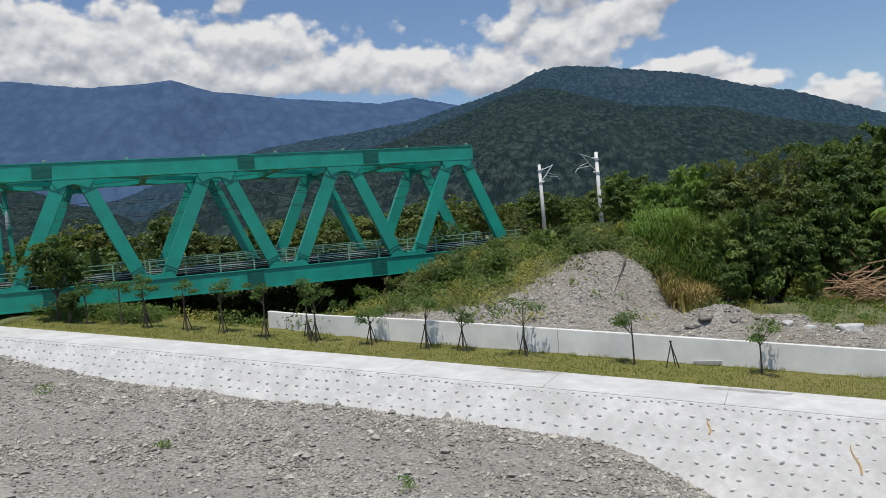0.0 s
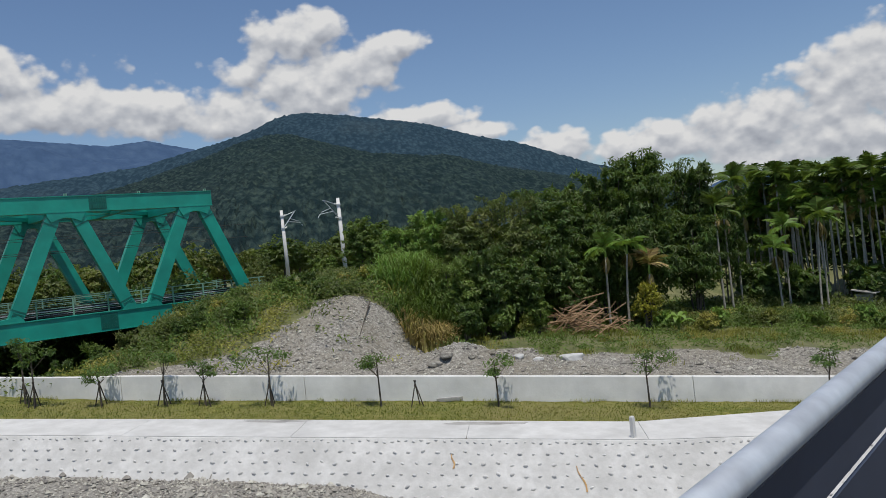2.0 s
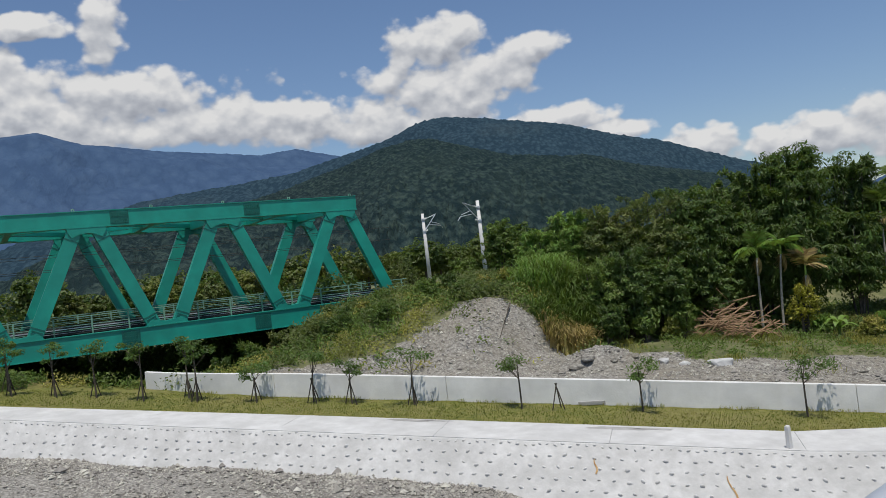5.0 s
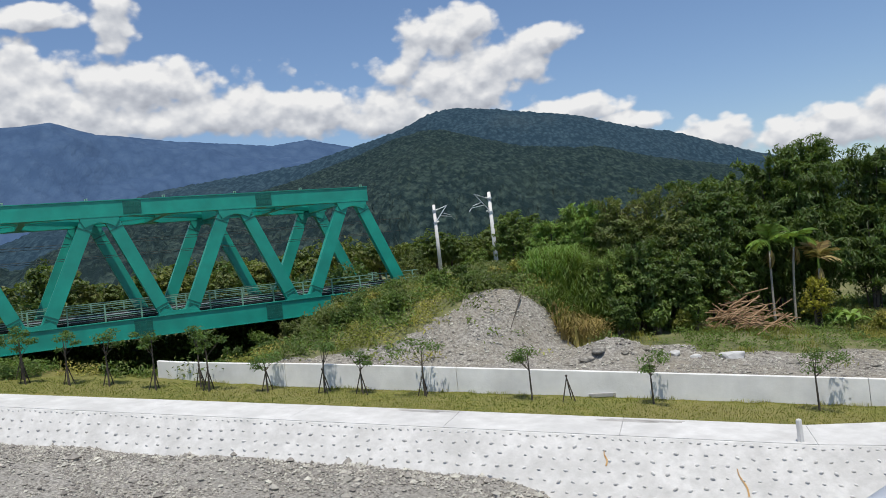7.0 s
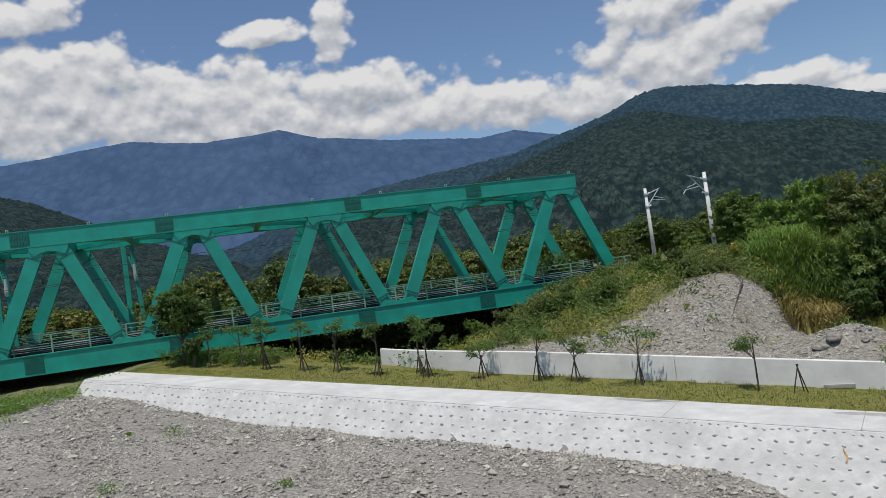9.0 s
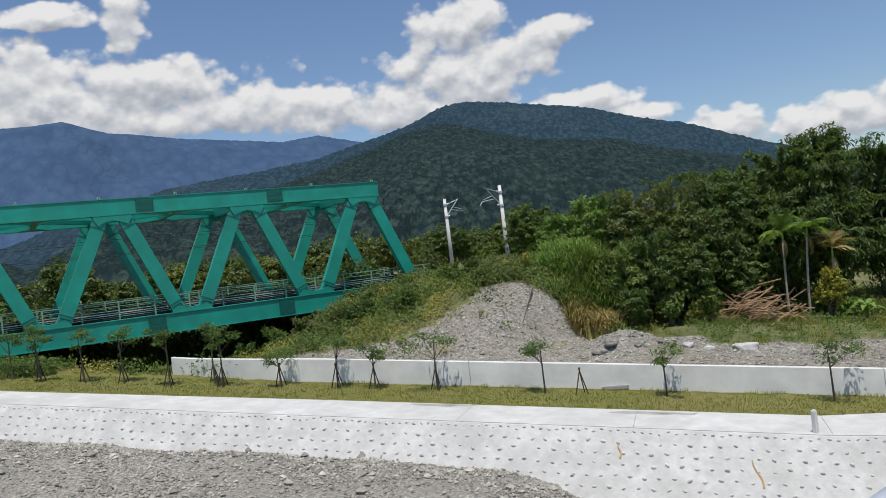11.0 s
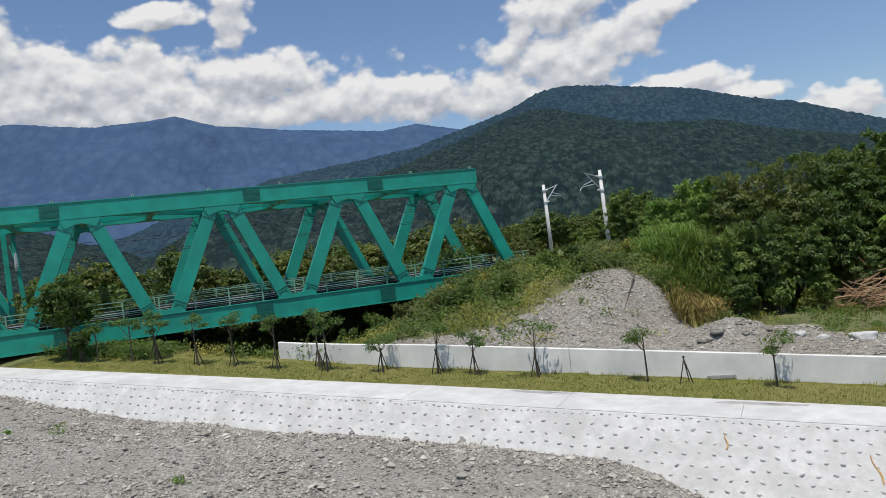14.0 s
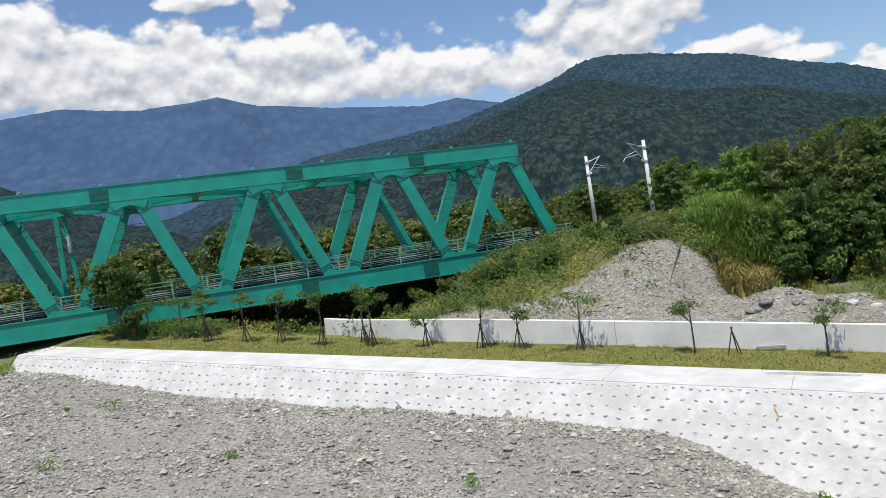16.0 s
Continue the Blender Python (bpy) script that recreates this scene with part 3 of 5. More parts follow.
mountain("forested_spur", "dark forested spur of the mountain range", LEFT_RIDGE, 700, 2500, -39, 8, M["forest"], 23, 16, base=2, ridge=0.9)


# ---- railway truss bridge ----
TY, TW = 61.0, 9.3          # near truss plane, spacing of the trusses
Z_LO, Z_LT, Z_UB, Z_UT = 4.45, 5.75, 13.13, 14.2
PANEL, FIRST = 9.5, 30.85   # node spacing and last upper node
UPPER = [FIRST - PANEL * i for i in range(8)]
LOWER = [FIRST + PANEL / 2 - PANEL * i for i in range(9)]
XA, XB = LOWER[-1] - 1.0, 36.6
DZ = -0.5                   # the deck lies that much lower than first drawn

K = 1.1475  # the trusses are drawn at 1:K and set out at their full size
bridge = thing("railway_truss_bridge", "green painted steel railway truss bridge spanning the river bed", "bridge", (0, TY, 5.0))
INV = Matrix.Translation((0, -TY, -5.0))
PIVOT = Vector((10 * K, TY * K, 8.2 + K * (5.0 - 8.2)))
bridge.matrix_basis = Matrix.Translation(PIVOT) @ Euler((0, radians(0.7), radians(-4))).to_matrix().to_4x4() @ Matrix.Diagonal((K, K, K, 1)) @ Matrix.Translation((-10, 0, 0))


def bpart(name, mesh, mat, parent=None, label="", smooth=False):
    ob = part(name, mesh, mat, parent or bridge, label, smooth)
    ob.matrix_parent_inverse = INV if parent is None else Matrix()
    return ob


def splice(x, y, z0, z1, parent):
    """A bolted splice plate with two fields of bolts."""
    m = Mesh().box(x - 0.62, x + 0.62, y - 0.33, y - 0.285, z0 + 0.08, z1 - 0.08)
    ob = bpart("splice_plate", m, M["green_plate"], parent, "darker bolted splice plate")
    b = Mesh()
    for fz0, fz1 in ((z0 + 0.14, (z0 + z1) / 2 - 0.07), ((z0 + z1) / 2 + 0.07, z1 - 0.14)):
        for i in range(7):
            for j in range(3):
                cx, cz = x - 0.52 + 0.173 * i, fz0 + (fz1 - fz0) * (j + 0.5) / 3
                b.box(cx - 0.05, cx + 0.05, y - 0.375, y - 0.33, cz - 0.05, cz + 0.05)
    return ob, b


bolts = Mesh()
for side, y in enumerate((TY, TY + TW)):
    up = Mesh().box(XA, FIRST + 1.45, y - 0.30, y + 0.30, Z_UB, Z_UT)
    # thin flanges stand proud at the top and bottom edges
    upper = bpart("upper_chord", up, M["green"])
    for z in (Z_UT, Z_UB - 0.05):
        bpart("flange", Mesh().box(XA, FIRST + 1.45, y - 0.36, y + 0.36, z, z + 0.05), M["green"], upper)
    lo = Mesh().box(XA, XB, y - 0.30, y + 0.30, Z_LO, Z_LT)
    lower = bpart("lower_chord", lo, M["green"])
    for z in (Z_LT, Z_LO - 0.05):
        bpart("flange", Mesh().box(XA, XB, y - 0.38, y + 0.38, z, z + 0.05), M["green"], lower)
    for i in range(len(UPPER)):
        x = UPPER[i]
        g = Mesh().prism([(x + dx, Z_UB + dz) for dx, dz in ((-1.3, 0.02), (-1.24, -0.3), (-1.0, -0.72), (-0.5, -0.5), (0, -0.4), (0.5, -0.5), (1.0, -0.72), (1.24, -0.3), (1.3, 0.02))], y - 0.34, y + 0.34)
        bpart("gusset", g, M["green"], None)
        for sgn in (-1, 1):
            xl = x + sgn * PANEL / 2
            a, b = Vector((x + sgn * 0.62, y, Z_UB + 0.1)), Vector((xl - sgn * 0.75, y, Z_LT - 0.15))
            dvec = (b - a).normalized()
            dm = Mesh().beam(a, b, 0.92, 0.52)
            diag = bpart("diagonal", dm, M["green"])
            for base, out in ((a + dvec * 1.05, 1), (b - dvec * 1.0, -1)):
                band = Mesh().beam(base - dvec * 0.05, base + dvec * 0.05, 0.96, 0.56)
                bpart("connection_band", band, M["green_plate"], diag)
            for k in range(3):
                base = b - dvec * (0.45 + 0.18 * k)
                bolts.beam(base - dvec * 0.035 + Vector((0, -0.29, 0)), base + dvec * 0.035 + Vector((0, -0.29, 0)), 0.7, 0.06)
    for x in LOWER:
        g = Mesh().prism([(x + dx, Z_LT + dz) for dx, dz in ((-1.5, -0.02), (-1.35, 0.25), (-1.05, 0.5), (-0.5, 0.36), (0, 0.3), (0.5, 0.36), (1.05, 0.5), (1.35, 0.25), (1.5, -0.02))], y - 0.34, y + 0.34)
        bpart("gusset", g, M["green"], None)
    for x in (-18.5, -8.9, 0.5, 14.05, 23.6):
        ob, b = splice(x, y, Z_UB, Z_UT, upper)
        tagged(bpart("bolt_field", b, M["green_plate"], upper), kind="stuff")
        ob, b = splice(x, y, Z_LO, Z_LT, lower)
        tagged(bpart("bolt_field", b, M["green_plate"], lower), kind="stuff")
tagged(bpart("bolt_row", bolts, M["green_plate"]), kind="stuff")

# overhead cross struts, knee brackets and lateral bracing
for i, x in enumerate(UPPER):
    bpart("cross_strut", Mesh().box(x - 0.28, x + 0.28, TY + 0.3, TY + TW - 0.3, Z_UB - 0.1, Z_UT - 0.25), M["green"])
    for sgn in (-1, 1):
        if i < len(UPPER) - 1:
            xm = x - PANEL
            ya, yb = (TY + 0.3, TY + TW - 0.3) if sgn < 0 else (TY + TW - 0.3, TY + 0.3)
            bpart("lateral_brace", Mesh().beam((x - 0.4, ya, Z_UB + 0.25), (xm + 0.4, yb, Z_UB + 0.25), 0.36, 0.3, (0, 0, 1)), M["green"])
for x in UPPER[:-1]:
    xm = x - PANEL / 2
    bpart("cross_strut", Mesh().box(xm - 0.22, xm + 0.22, TY + 0.3, TY + TW - 0.3, Z_UB - 0.02, Z_UB + 0.62), M["green"])
    for y, sg in ((TY + 0.36, 1), (TY + TW - 0.36, -1)):
        bpart("bracing_plate", Mesh().hexa([(xm - 1.0, y, Z_UB - 0.04), (xm + 1.0, y, Z_UB - 0.04), (xm + 0.35, y + sg * 1.1, Z_UB - 0.04), (xm - 0.35, y + sg * 1.1, Z_UB - 0.04),
                                              (xm - 1.0, y, Z_UB), (xm + 1.0, y, Z_UB), (xm + 0.35, y + sg * 1.1, Z_UB), (xm - 0.35, y + sg * 1.1, Z_UB)]), M["green"])
for x in [FIRST + 1.0 - 5.2 * k for k in range(14)]:
    lug = Mesh().tube([(x, TY, Z_UT + 0.04), (x, TY, Z_UT + 0.22), (x + 0.14, TY, Z_UT + 0.22), (x + 0.14, TY, Z_UT + 0.04)], 0.05, 6)
    bpart("lifting_lug", lug, M["pale"])

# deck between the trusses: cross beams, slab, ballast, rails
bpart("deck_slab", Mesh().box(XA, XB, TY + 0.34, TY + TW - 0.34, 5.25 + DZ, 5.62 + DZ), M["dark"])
bpart("ballast_bed", Mesh().box(XA, XB, TY + 1.5, TY + TW - 1.5, 5.622 + DZ, 5.95 + DZ), M["ballast"])
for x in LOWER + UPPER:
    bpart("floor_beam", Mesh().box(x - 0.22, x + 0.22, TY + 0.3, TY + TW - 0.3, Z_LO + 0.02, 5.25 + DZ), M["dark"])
for cy in (TY + 2.75, TY + TW - 2.75):
    for dy in (-0.53, 0.53):
        bpart("running_rail", Mesh().box(XA, XB, cy + dy - 0.035, cy + dy + 0.035, 5.952 + DZ, 6.12 + DZ), M["steel"])
for k, (yy, zz) in enumerate(((TY + 0.75, 6.35), (TY + 0.85, 6.05), (TY + TW - 1.0, 6.2))):
    bpart("cable_trough", Mesh().box(XA, XB, yy, yy + 0.3, zz + DZ, zz + 0.13 + DZ), M["dark"], None, "dark cable trough")
bpart("ballast_stop", Mesh().box(XA, XB, TY + 1.3, TY + 1.46, 5.63 + DZ, 7.0 + DZ), M["dark"])
bpart("cable_line", Mesh().box(XA, XB, TY + 1.2, TY + 1.29, 6.72 + DZ, 6.79 + DZ), M["galv"])
bpart("cable_line", Mesh().box(XA, XB, TY + 1.2, TY + 1.29, 6.42 + DZ, 6.5 + DZ), M["galv"])

# walkway railings inside both trusses
for y in (TY + 0.55, TY + TW - 0.55):
    railing = bpart("railing", Mesh().box(XA, XB, y - 0.035, y + 0.035, 7.50 + DZ, 7.57 + DZ), M["pale"], None, "pale green steel railing")
    for z in (7.22, 6.92, 6.62):
        bpart("rail", Mesh().box(XA, XB, y - 0.022, y + 0.022, z + DZ, z + 0.045 + DZ), M["pale"], railing)
    for k in range(int((XB - XA) / 2.44) + 1):
        x = XB - 0.5 - 2.44 * k
        bpart("post", Mesh().box(x - 0.05, x + 0.05, y - 0.05, y + 0.05, 5.62 + DZ, 7.5 + DZ), M["pale"], railing)

# overhead line masts that stand inside the bridge
for x, y in ((-3.0, TY + TW - 0.9), (-12.4, TY + TW - 0.9)):
    mast = bpart("line_mast", Mesh().box(x - 0.52, x - 0.14, y - 0.18, y + 0.18, 5.62 + DZ, Z_UB - 0.1), M["green"])
    bpart("leg", Mesh().beam((x + 0.28, y, Z_UB - 0.1), (x + 0.7, y, 5.62 + DZ), 0.3, 0.3), M["green"], mast)
    bpart("insulator", Mesh().tube([(x + 0.35, y - 0.2, 10.2), (x + 0.35, y - 0.2, 10.5), (x + 0.35, y - 0.2, 11.6)], [0.1, 0.16, 0.1], 8), M["galv"], mast, "grey insulator")
    bpart("bracket", Mesh().beam((x, y, 12.2), (x + 0.5, y - 0.3, 10.2), 0.1, 0.1), M["green"], mast)

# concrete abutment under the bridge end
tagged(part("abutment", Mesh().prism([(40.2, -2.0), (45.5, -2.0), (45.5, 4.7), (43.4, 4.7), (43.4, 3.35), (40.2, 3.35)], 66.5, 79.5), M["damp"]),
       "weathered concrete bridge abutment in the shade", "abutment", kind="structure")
# track on the embankment
tagged(part("track_bed", Mesh().hexa([(43, 67.8, 4.3), (170, 59, 4.3), (170, 68.5, 4.3), (43, 77.3, 4.3), (43, 69, 5.05), (170, 60.2, 5.05), (170, 67.3, 5.05), (43, 76.1, 5.05)]), M["ballast"]),
       "grey railway ballast bed on the embankment", "track", kind="structure")


# contact and messenger wires over both tracks
for cy in (TY + 2.75, TY + TW - 2.75):
    for z in (10.55, 11.6):
        bpart("overhead_wire", Mesh().tube([(XA, cy, z), (0, cy, z - 0.08), (XB, cy, z)], 0.018, 5), M["dark"])


# ---- overhead line poles ----
def line_pole(x, y, z0, h, arm):
    p = thing("overhead_line_pole", "white concrete railway overhead line pole with bracket arms", "pole", (x, y, z0), "line poles")
    part("pole", Mesh().tube([(0, 0, -1.6), (0, 0, h)], [0.25, 0.17], 12), M["polecon"], p, smooth=True)
    a = arm
    part("top_tube", Mesh().tube([(0, 0, h - 0.75), (1.9 * a, 0.0, h - 0.15)], 0.05, 6), M["galv"], p, "grey steel tube")
    part("stay_tube", Mesh().tube([(0, 0, h - 2.1), (1.75 * a, 0.0, h - 0.25)], 0.055, 6), M["galv"], p, "grey steel tube")
    part("registration_arm", Mesh().tube([(0.75 * a, 0, h - 1.35), (2.4 * a, 0, h - 1.55), (2.7 * a, 0, h - 1.9)], 0.045, 6), M["galv"], p)
    part("steady_arm", Mesh().tube([(1.0 * a, 0, h - 1.0), (2.2 * a, 0, h - 1.35)], 0.04, 6), M["galv"], p)
    for k in (0.7, 2.1):
        part("insulator", Mesh().tube([(0.15 * a, 0, h - k), (0.5 * a, 0, h - k + 0.14)], 0.09, 8), M["wallcon"], p)
        part("clamp_band", Mesh().tube([(0, 0, h - k - 0.1), (0, 0, h - k + 0.1)], 0.24, 12), M["galv"], p)
    return p


def at_view(az, dist):
    return dist * math.sin(radians(az)), dist * math.cos(radians(az))


lx, ly = at_view(33.15, 96.4)
line_pole(lx, ly, 8.2 - 96.4 * math.tan(radians(1.5)), 96.4 * (math.tan(radians(3.12)) + math.tan(radians(1.5))), 1)
rx_, ry_ = at_view(37.05, 85.5)
line_pole(rx_, ry_, 5.0, 8.2 - 5.0 + 85.5 * math.tan(radians(3.58)), -1)


# ---- road bridge railing beside the camera ----
RA = radians(83)
rd, rn = Vector((math.sin(RA), math.cos(RA), 0)), Vector((-math.cos(RA), math.sin(RA), 0))
rail_thing = thing("bridge_handrail", "galvanised steel pipe handrail with dark panel beneath", "railing", tuple(rn * 0.7 + Vector((0, 0, 6.7))))


def rpart(name, mesh, mat, label="", smooth=False):
    ob = part(name, mesh, mat, rail_thing, label, smooth)
    ob.matrix_parent_inverse = Matrix.Translation(-rail_thing.location)
    return ob


c0 = rn * 0.7 + Vector((0, 0, 8.2 - 0.612))
rpart("pipe_rail", Mesh().tube([c0 - rd * 6, c0 + rd * 14], 0.043, 40), M["galv"], smooth=True)
for k in range(8):
    a = c0 + rd * (-6 + 2.5 * k + 0.02)
    b = c0 + rd * (-6 + 2.5 * k + 2.46)
    for zc, hh in ((-0.155, 0.19), (-0.43, 0.3)):
        rpart("panel", Mesh().beam(a + Vector((0, 0, zc)), b + Vector((0, 0, zc)), hh, 0.012, rn), M["panel"], "steel panel with bluish shade put into its colour")
    rpart("post", Mesh().beam(a + Vector((0, 0, -0.03)) + rn * 0.03, a + Vector((0, 0, -0.92)) + rn * 0.03, 0.06, 0.03, rn), M["galv"])
deck = Mesh()
p0, p1 = rd * -30, rd * 22
for za, zb_ in ((6.1, 6.68),):
    q = [p0 + rn * 0.85, p0 - rn * 9, p1 - rn * 9, p1 + rn * 0.85]
    deck.hexa([(v.x, v.y, za) for v in q] + [(v.x, v.y, zb_) for v in q])
tagged(part("road_bridge_deck", deck, M["asphalt"]), "grey asphalt road bridge deck under the viewer", "bridge deck", kind="structure")
for k in (-26, 18):
    c = rd * k - rn * 4
    tagged(part("bridge_pier", Mesh().box(c.x - 0.8, c.x + 0.8, c.y - 3.5, c.y + 3.5, -7, 6.1), M["wallcon"]), "plain concrete pier carrying the road deck", "pier", kind="structure")


# ---- cobbles set into the revetment ----
def cobble_mesh(rng):
    """A low rounded stone, flattened, half sunk in the face."""
    m = Mesh()
    k = 7
    a = np.arange(k) / k * 2 * np.pi
    r0, r1 = rng.uniform(0.8, 1.15, k), rng.uniform(0.5, 0.75, k)
    ring0 = np.stack([np.cos(a) * r0, np.sin(a) * r0 * 0.72, np.full(k, -0.25)], 1)
    ring1 = np.stack([np.cos(a) * r1, np.sin(a) * r1 * 0.72, np.full(k, 0.62)], 1)
    faces = [(i, (i + 1) % k, k + (i + 1) % k, k + i) for i in range(k)] + [(k + i, k + (i + 1) % k, 2 * k) for i in range(k)]
    return m.add(np.concatenate([ring0, ring1, [[0, 0, 0.82]]]), faces)


def build_cobbles():
    rng = np.random.default_rng(8)
    kinds = [cobble_mesh(rng) for _ in range(6)]
    data = [k.data("cobble", M["cobble"], True) for k in kinds]
    rest = Mesh()
    face_n = Vector((-ACROSS[0], -ACROSS[1], 1)).normalized()
    along = Vector((ALONG[0], ALONG[1], 0.096)).normalized()
    upv = face_n.cross(along).normalized()
    base = Matrix((along, upv, face_n)).transposed()
    singles = 0
    for row in range(11):
        down = 0.1 + row * 0.4
        s = -29.0 + (row % 2) * 0.34
        while s < 52.6:
            s += (0.36 if row == 0 else 0.62) + rng.normal(0, 0.025)
            if row and rng.random() < 0.04:
                continue
            d = down + rng.normal(0, 0.035)
            q, z = float(crest_q(s)) - d * 0.99 - 0.06, float(berm_z(s)) - d * 0.98
            gx, gy = xy(s, q)
            if z < float(land_z(gx, gy, 30.0)) - 0.12:
                continue
            size = rng.uniform(0.08, 0.13) * (0.85 if row == 0 else 1.0)
            turn = base @ Matrix.Rotation(rng.normal(0, 0.35), 3, "Z")
            k = int(rng.integers(6))
            mat = Matrix.Translation((gx, gy, z)) @ turn.to_4x4() @ Matrix.Diagonal((size * 1.25, size, size * rng.uniform(0.7, 1.1), 1))
            if -9 < s < 12.5 and singles < 300 and row < 7:
                ob = new("cobble", data[k])
                ob.matrix_basis = mat
                ob.parent = revet
                singles += 1
            else:
                v = np.concatenate(kinds[k].v)
                rest.add(v @ np.array(mat.to_3x3()).T + np.array(mat.translation), kinds[k].f)
    ob = part("cobbles", rest, M["cobbles"], revet, "small grey cobbles set in rows", True)
    tagged(ob, kind="stuff")


# ---- loose stones ----
def stones(name, pts, sizes, mat, label, seed, sink=0.25):
    rng = np.random.default_rng(seed)
    n = len(pts)
    octa = np.array([(1, 0, 0), (0, 1, 0), (-1, 0, 0), (0, -1, 0), (0, 0, 0.75), (0, 0, -0.75)], float)
    faces = np.array([(0, 1, 4), (1, 2, 4), (2, 3, 4), (3, 0, 4), (1, 0, 5), (2, 1, 5), (3, 2, 5), (0, 3, 5)])
    jit = octa[None] * rng.uniform(0.55, 1.25, (n, 6, 3))
    ang = rng.uniform(0, 6.28, n)
    c, s_ = np.cos(ang)[:, None], np.sin(ang)[:, None]
    x, y = jit[..., 0] * c - jit[..., 1] * s_, jit[..., 0] * s_ + jit[..., 1] * c
    v = np.stack([x, y, jit[..., 2] + 0.3 * x * rng.normal(0, 0.5, (n, 1))], -1) * sizes[:, None, None] + pts[:, None]
    v[..., 2] += (sizes * (0.5 - sink))[:, None]
    f = faces[None] + (np.arange(n) * 6)[:, None, None]
    me = bpy.data.meshes.new(name)
    me.from_pydata(v.reshape(-1, 3).tolist(), [], f.reshape(-1, 3).tolist())
    me.materials.append(mat)
    return tagged(new(name, me), label, "stones", kind="stuff")


def place(s, q):
    x, y = ALONG[0] * s + ACROSS[0] * q, ALONG[1] * s + ACROSS[1] * q
    return np.stack([x, y, land_z(x, y)], -1)


def build_stones():
    rng = np.random.default_rng(21)
    n = 150000
    s, q = rng.uniform(-8, 56, n), 36.8 - rng.uniform(0, 1, n) ** 1.15 * 30
    keep = rng.random(n) < 0.3 + 0.7 * (wavy(s * 0.8, q * 1.6, 4.0, 3.0) > 0.0)
    s, q = s[keep], q[keep]
    stones("river_gravel_stones", place(s, q), np.exp(rng.normal(-3.05, 0.5, len(s))), M["stone"], "loose grey cobbles and pebbles on the river bed", 1, 0.12)
    n = 2200
    s = rng.uniform(-6, 52, n)
    q = crest_q(s) - 1.75 + 0.55 * smooth(34, 50, s) - np.abs(rng.normal(0, 0.55, n)) - 1.6 * smooth(9, 3, s)
    stones("toe_stones", place(s, q), np.exp(rng.normal(-2.75, 0.4, n)), M["stone"], "grey stones heaped along the revetment's toe", 2)
    n = 34000
    s, q = rng.uniform(-32, 26, n), rng.uniform(47.2, 57, n)
    p = place(s, q)
    keep = cover_kind(p[:, 0], p[:, 1], s, q) == 2
    p = p[keep]
    stones("rubble_stones", p, np.exp(rng.normal(-3.35, 0.55, len(p))), M["stone"], "pale broken stones on the bare rubble slope", 3)


def boulder(s, q, r, seed, mat, tall=0.6):
    rng = np.random.default_rng(seed)
    bm = bmesh.new()
    bmesh.ops.create_icosphere(bm, subdivisions=3, radius=1.0)
    cuts = [Vector(rng.normal(0, 1, 3)).normalized() for _ in range(9)]
    for v in bm.verts:
        for c in cuts:
            d = v.co.dot(c) - 0.72
            if d > 0:
                v.co -= c * d * 0.9
        v.co += v.co * 0.08 * noise.noise(v.co * 2.2 + Vector((seed, 0, 0)))
        v.co.z *= tall
    me = bpy.data.meshes.new("boulder")
    bm.to_mesh(me)
    bm.free()
    me.materials.append(mat)
    x, y, z = place(np.array(s), np.array(q)).tolist()
    ob = new("boulder", me)
    ob.matrix_basis = Matrix.Translation((x, y, z + r * tall * 0.35)) @ Matrix.Rotation(seed * 1.7, 4, "Z") @ Matrix.Diagonal((r * 1.3, r * 0.9, r, 1))
    tagged(ob, "pale grey angular boulder on the rubble behind the wall", "boulder", "boulders on the rubble")


# ---- small plants as one sheet each ----
def clumps(name, pts, per, spread, height, length, width, mat, label, seed, droop=0.0, category="weeds"):
    rng = np.random.default_rng(seed)
    n = len(pts)
    size = rng.uniform(0.45, 1.3, n)
    c = np.repeat(pts, per, 0)
    k = np.repeat(size, per)
    off = rng.normal(0, 1, (len(c), 3)) * np.stack([k * spread, k * spread, np.zeros(len(c))], 1)
    off[:, 2] = k * height * rng.uniform(0.05, 1.0, len(c))
    nrm = rng.normal(0, 0.6, (len(c), 3)) + np.array([-0.3, -0.6, 0.7])
    m = leaves(Mesh(), c + off, nrm, length, width, rng, droop)
    return tagged(part(name, m, mat), label, category, kind="stuff")


def blades(mesh, base, height, lean, width, rng, segs=3, droop=1.0):
    """Arching grass blades: strips that taper to a point."""
    n = len(base)
    az = rng.uniform(0, 6.28, n)
    out = np.stack([np.cos(az), np.sin(az), np.zeros(n)], 1)
    sd = np.stack([-np.sin(az), np.cos(az), np.zeros(n)], 1)
    h = height * rng.uniform(0.5, 1.15, n)
    le = lean * rng.uniform(0.3, 1.2, n)
    rows = []
    for i in range(segs + 1):
        t = i / segs
        c = base + out * (le * t ** 1.8)[:, None] + np.array([0, 0, 1.0]) * (h * (t - 0.45 * droop * t ** 3))[:, None]
        w = (width * (1 - 0.93 * t) / 2)
        rows += [c - sd * w, c + sd * w]
    v = np.stack(rows, 1).reshape(-1, 3)
    k = 2 * (segs + 1)
    b = np.arange(n)[:, None] * k + mesh.n
    for i in range(segs):
        mesh.f += [tuple(r) for r in (b + np.array([[2 * i, 2 * i + 1, 2 * i + 3, 2 * i + 2]])).tolist()]
    mesh.v.append(v)
    mesh.n += n * k
    return mesh


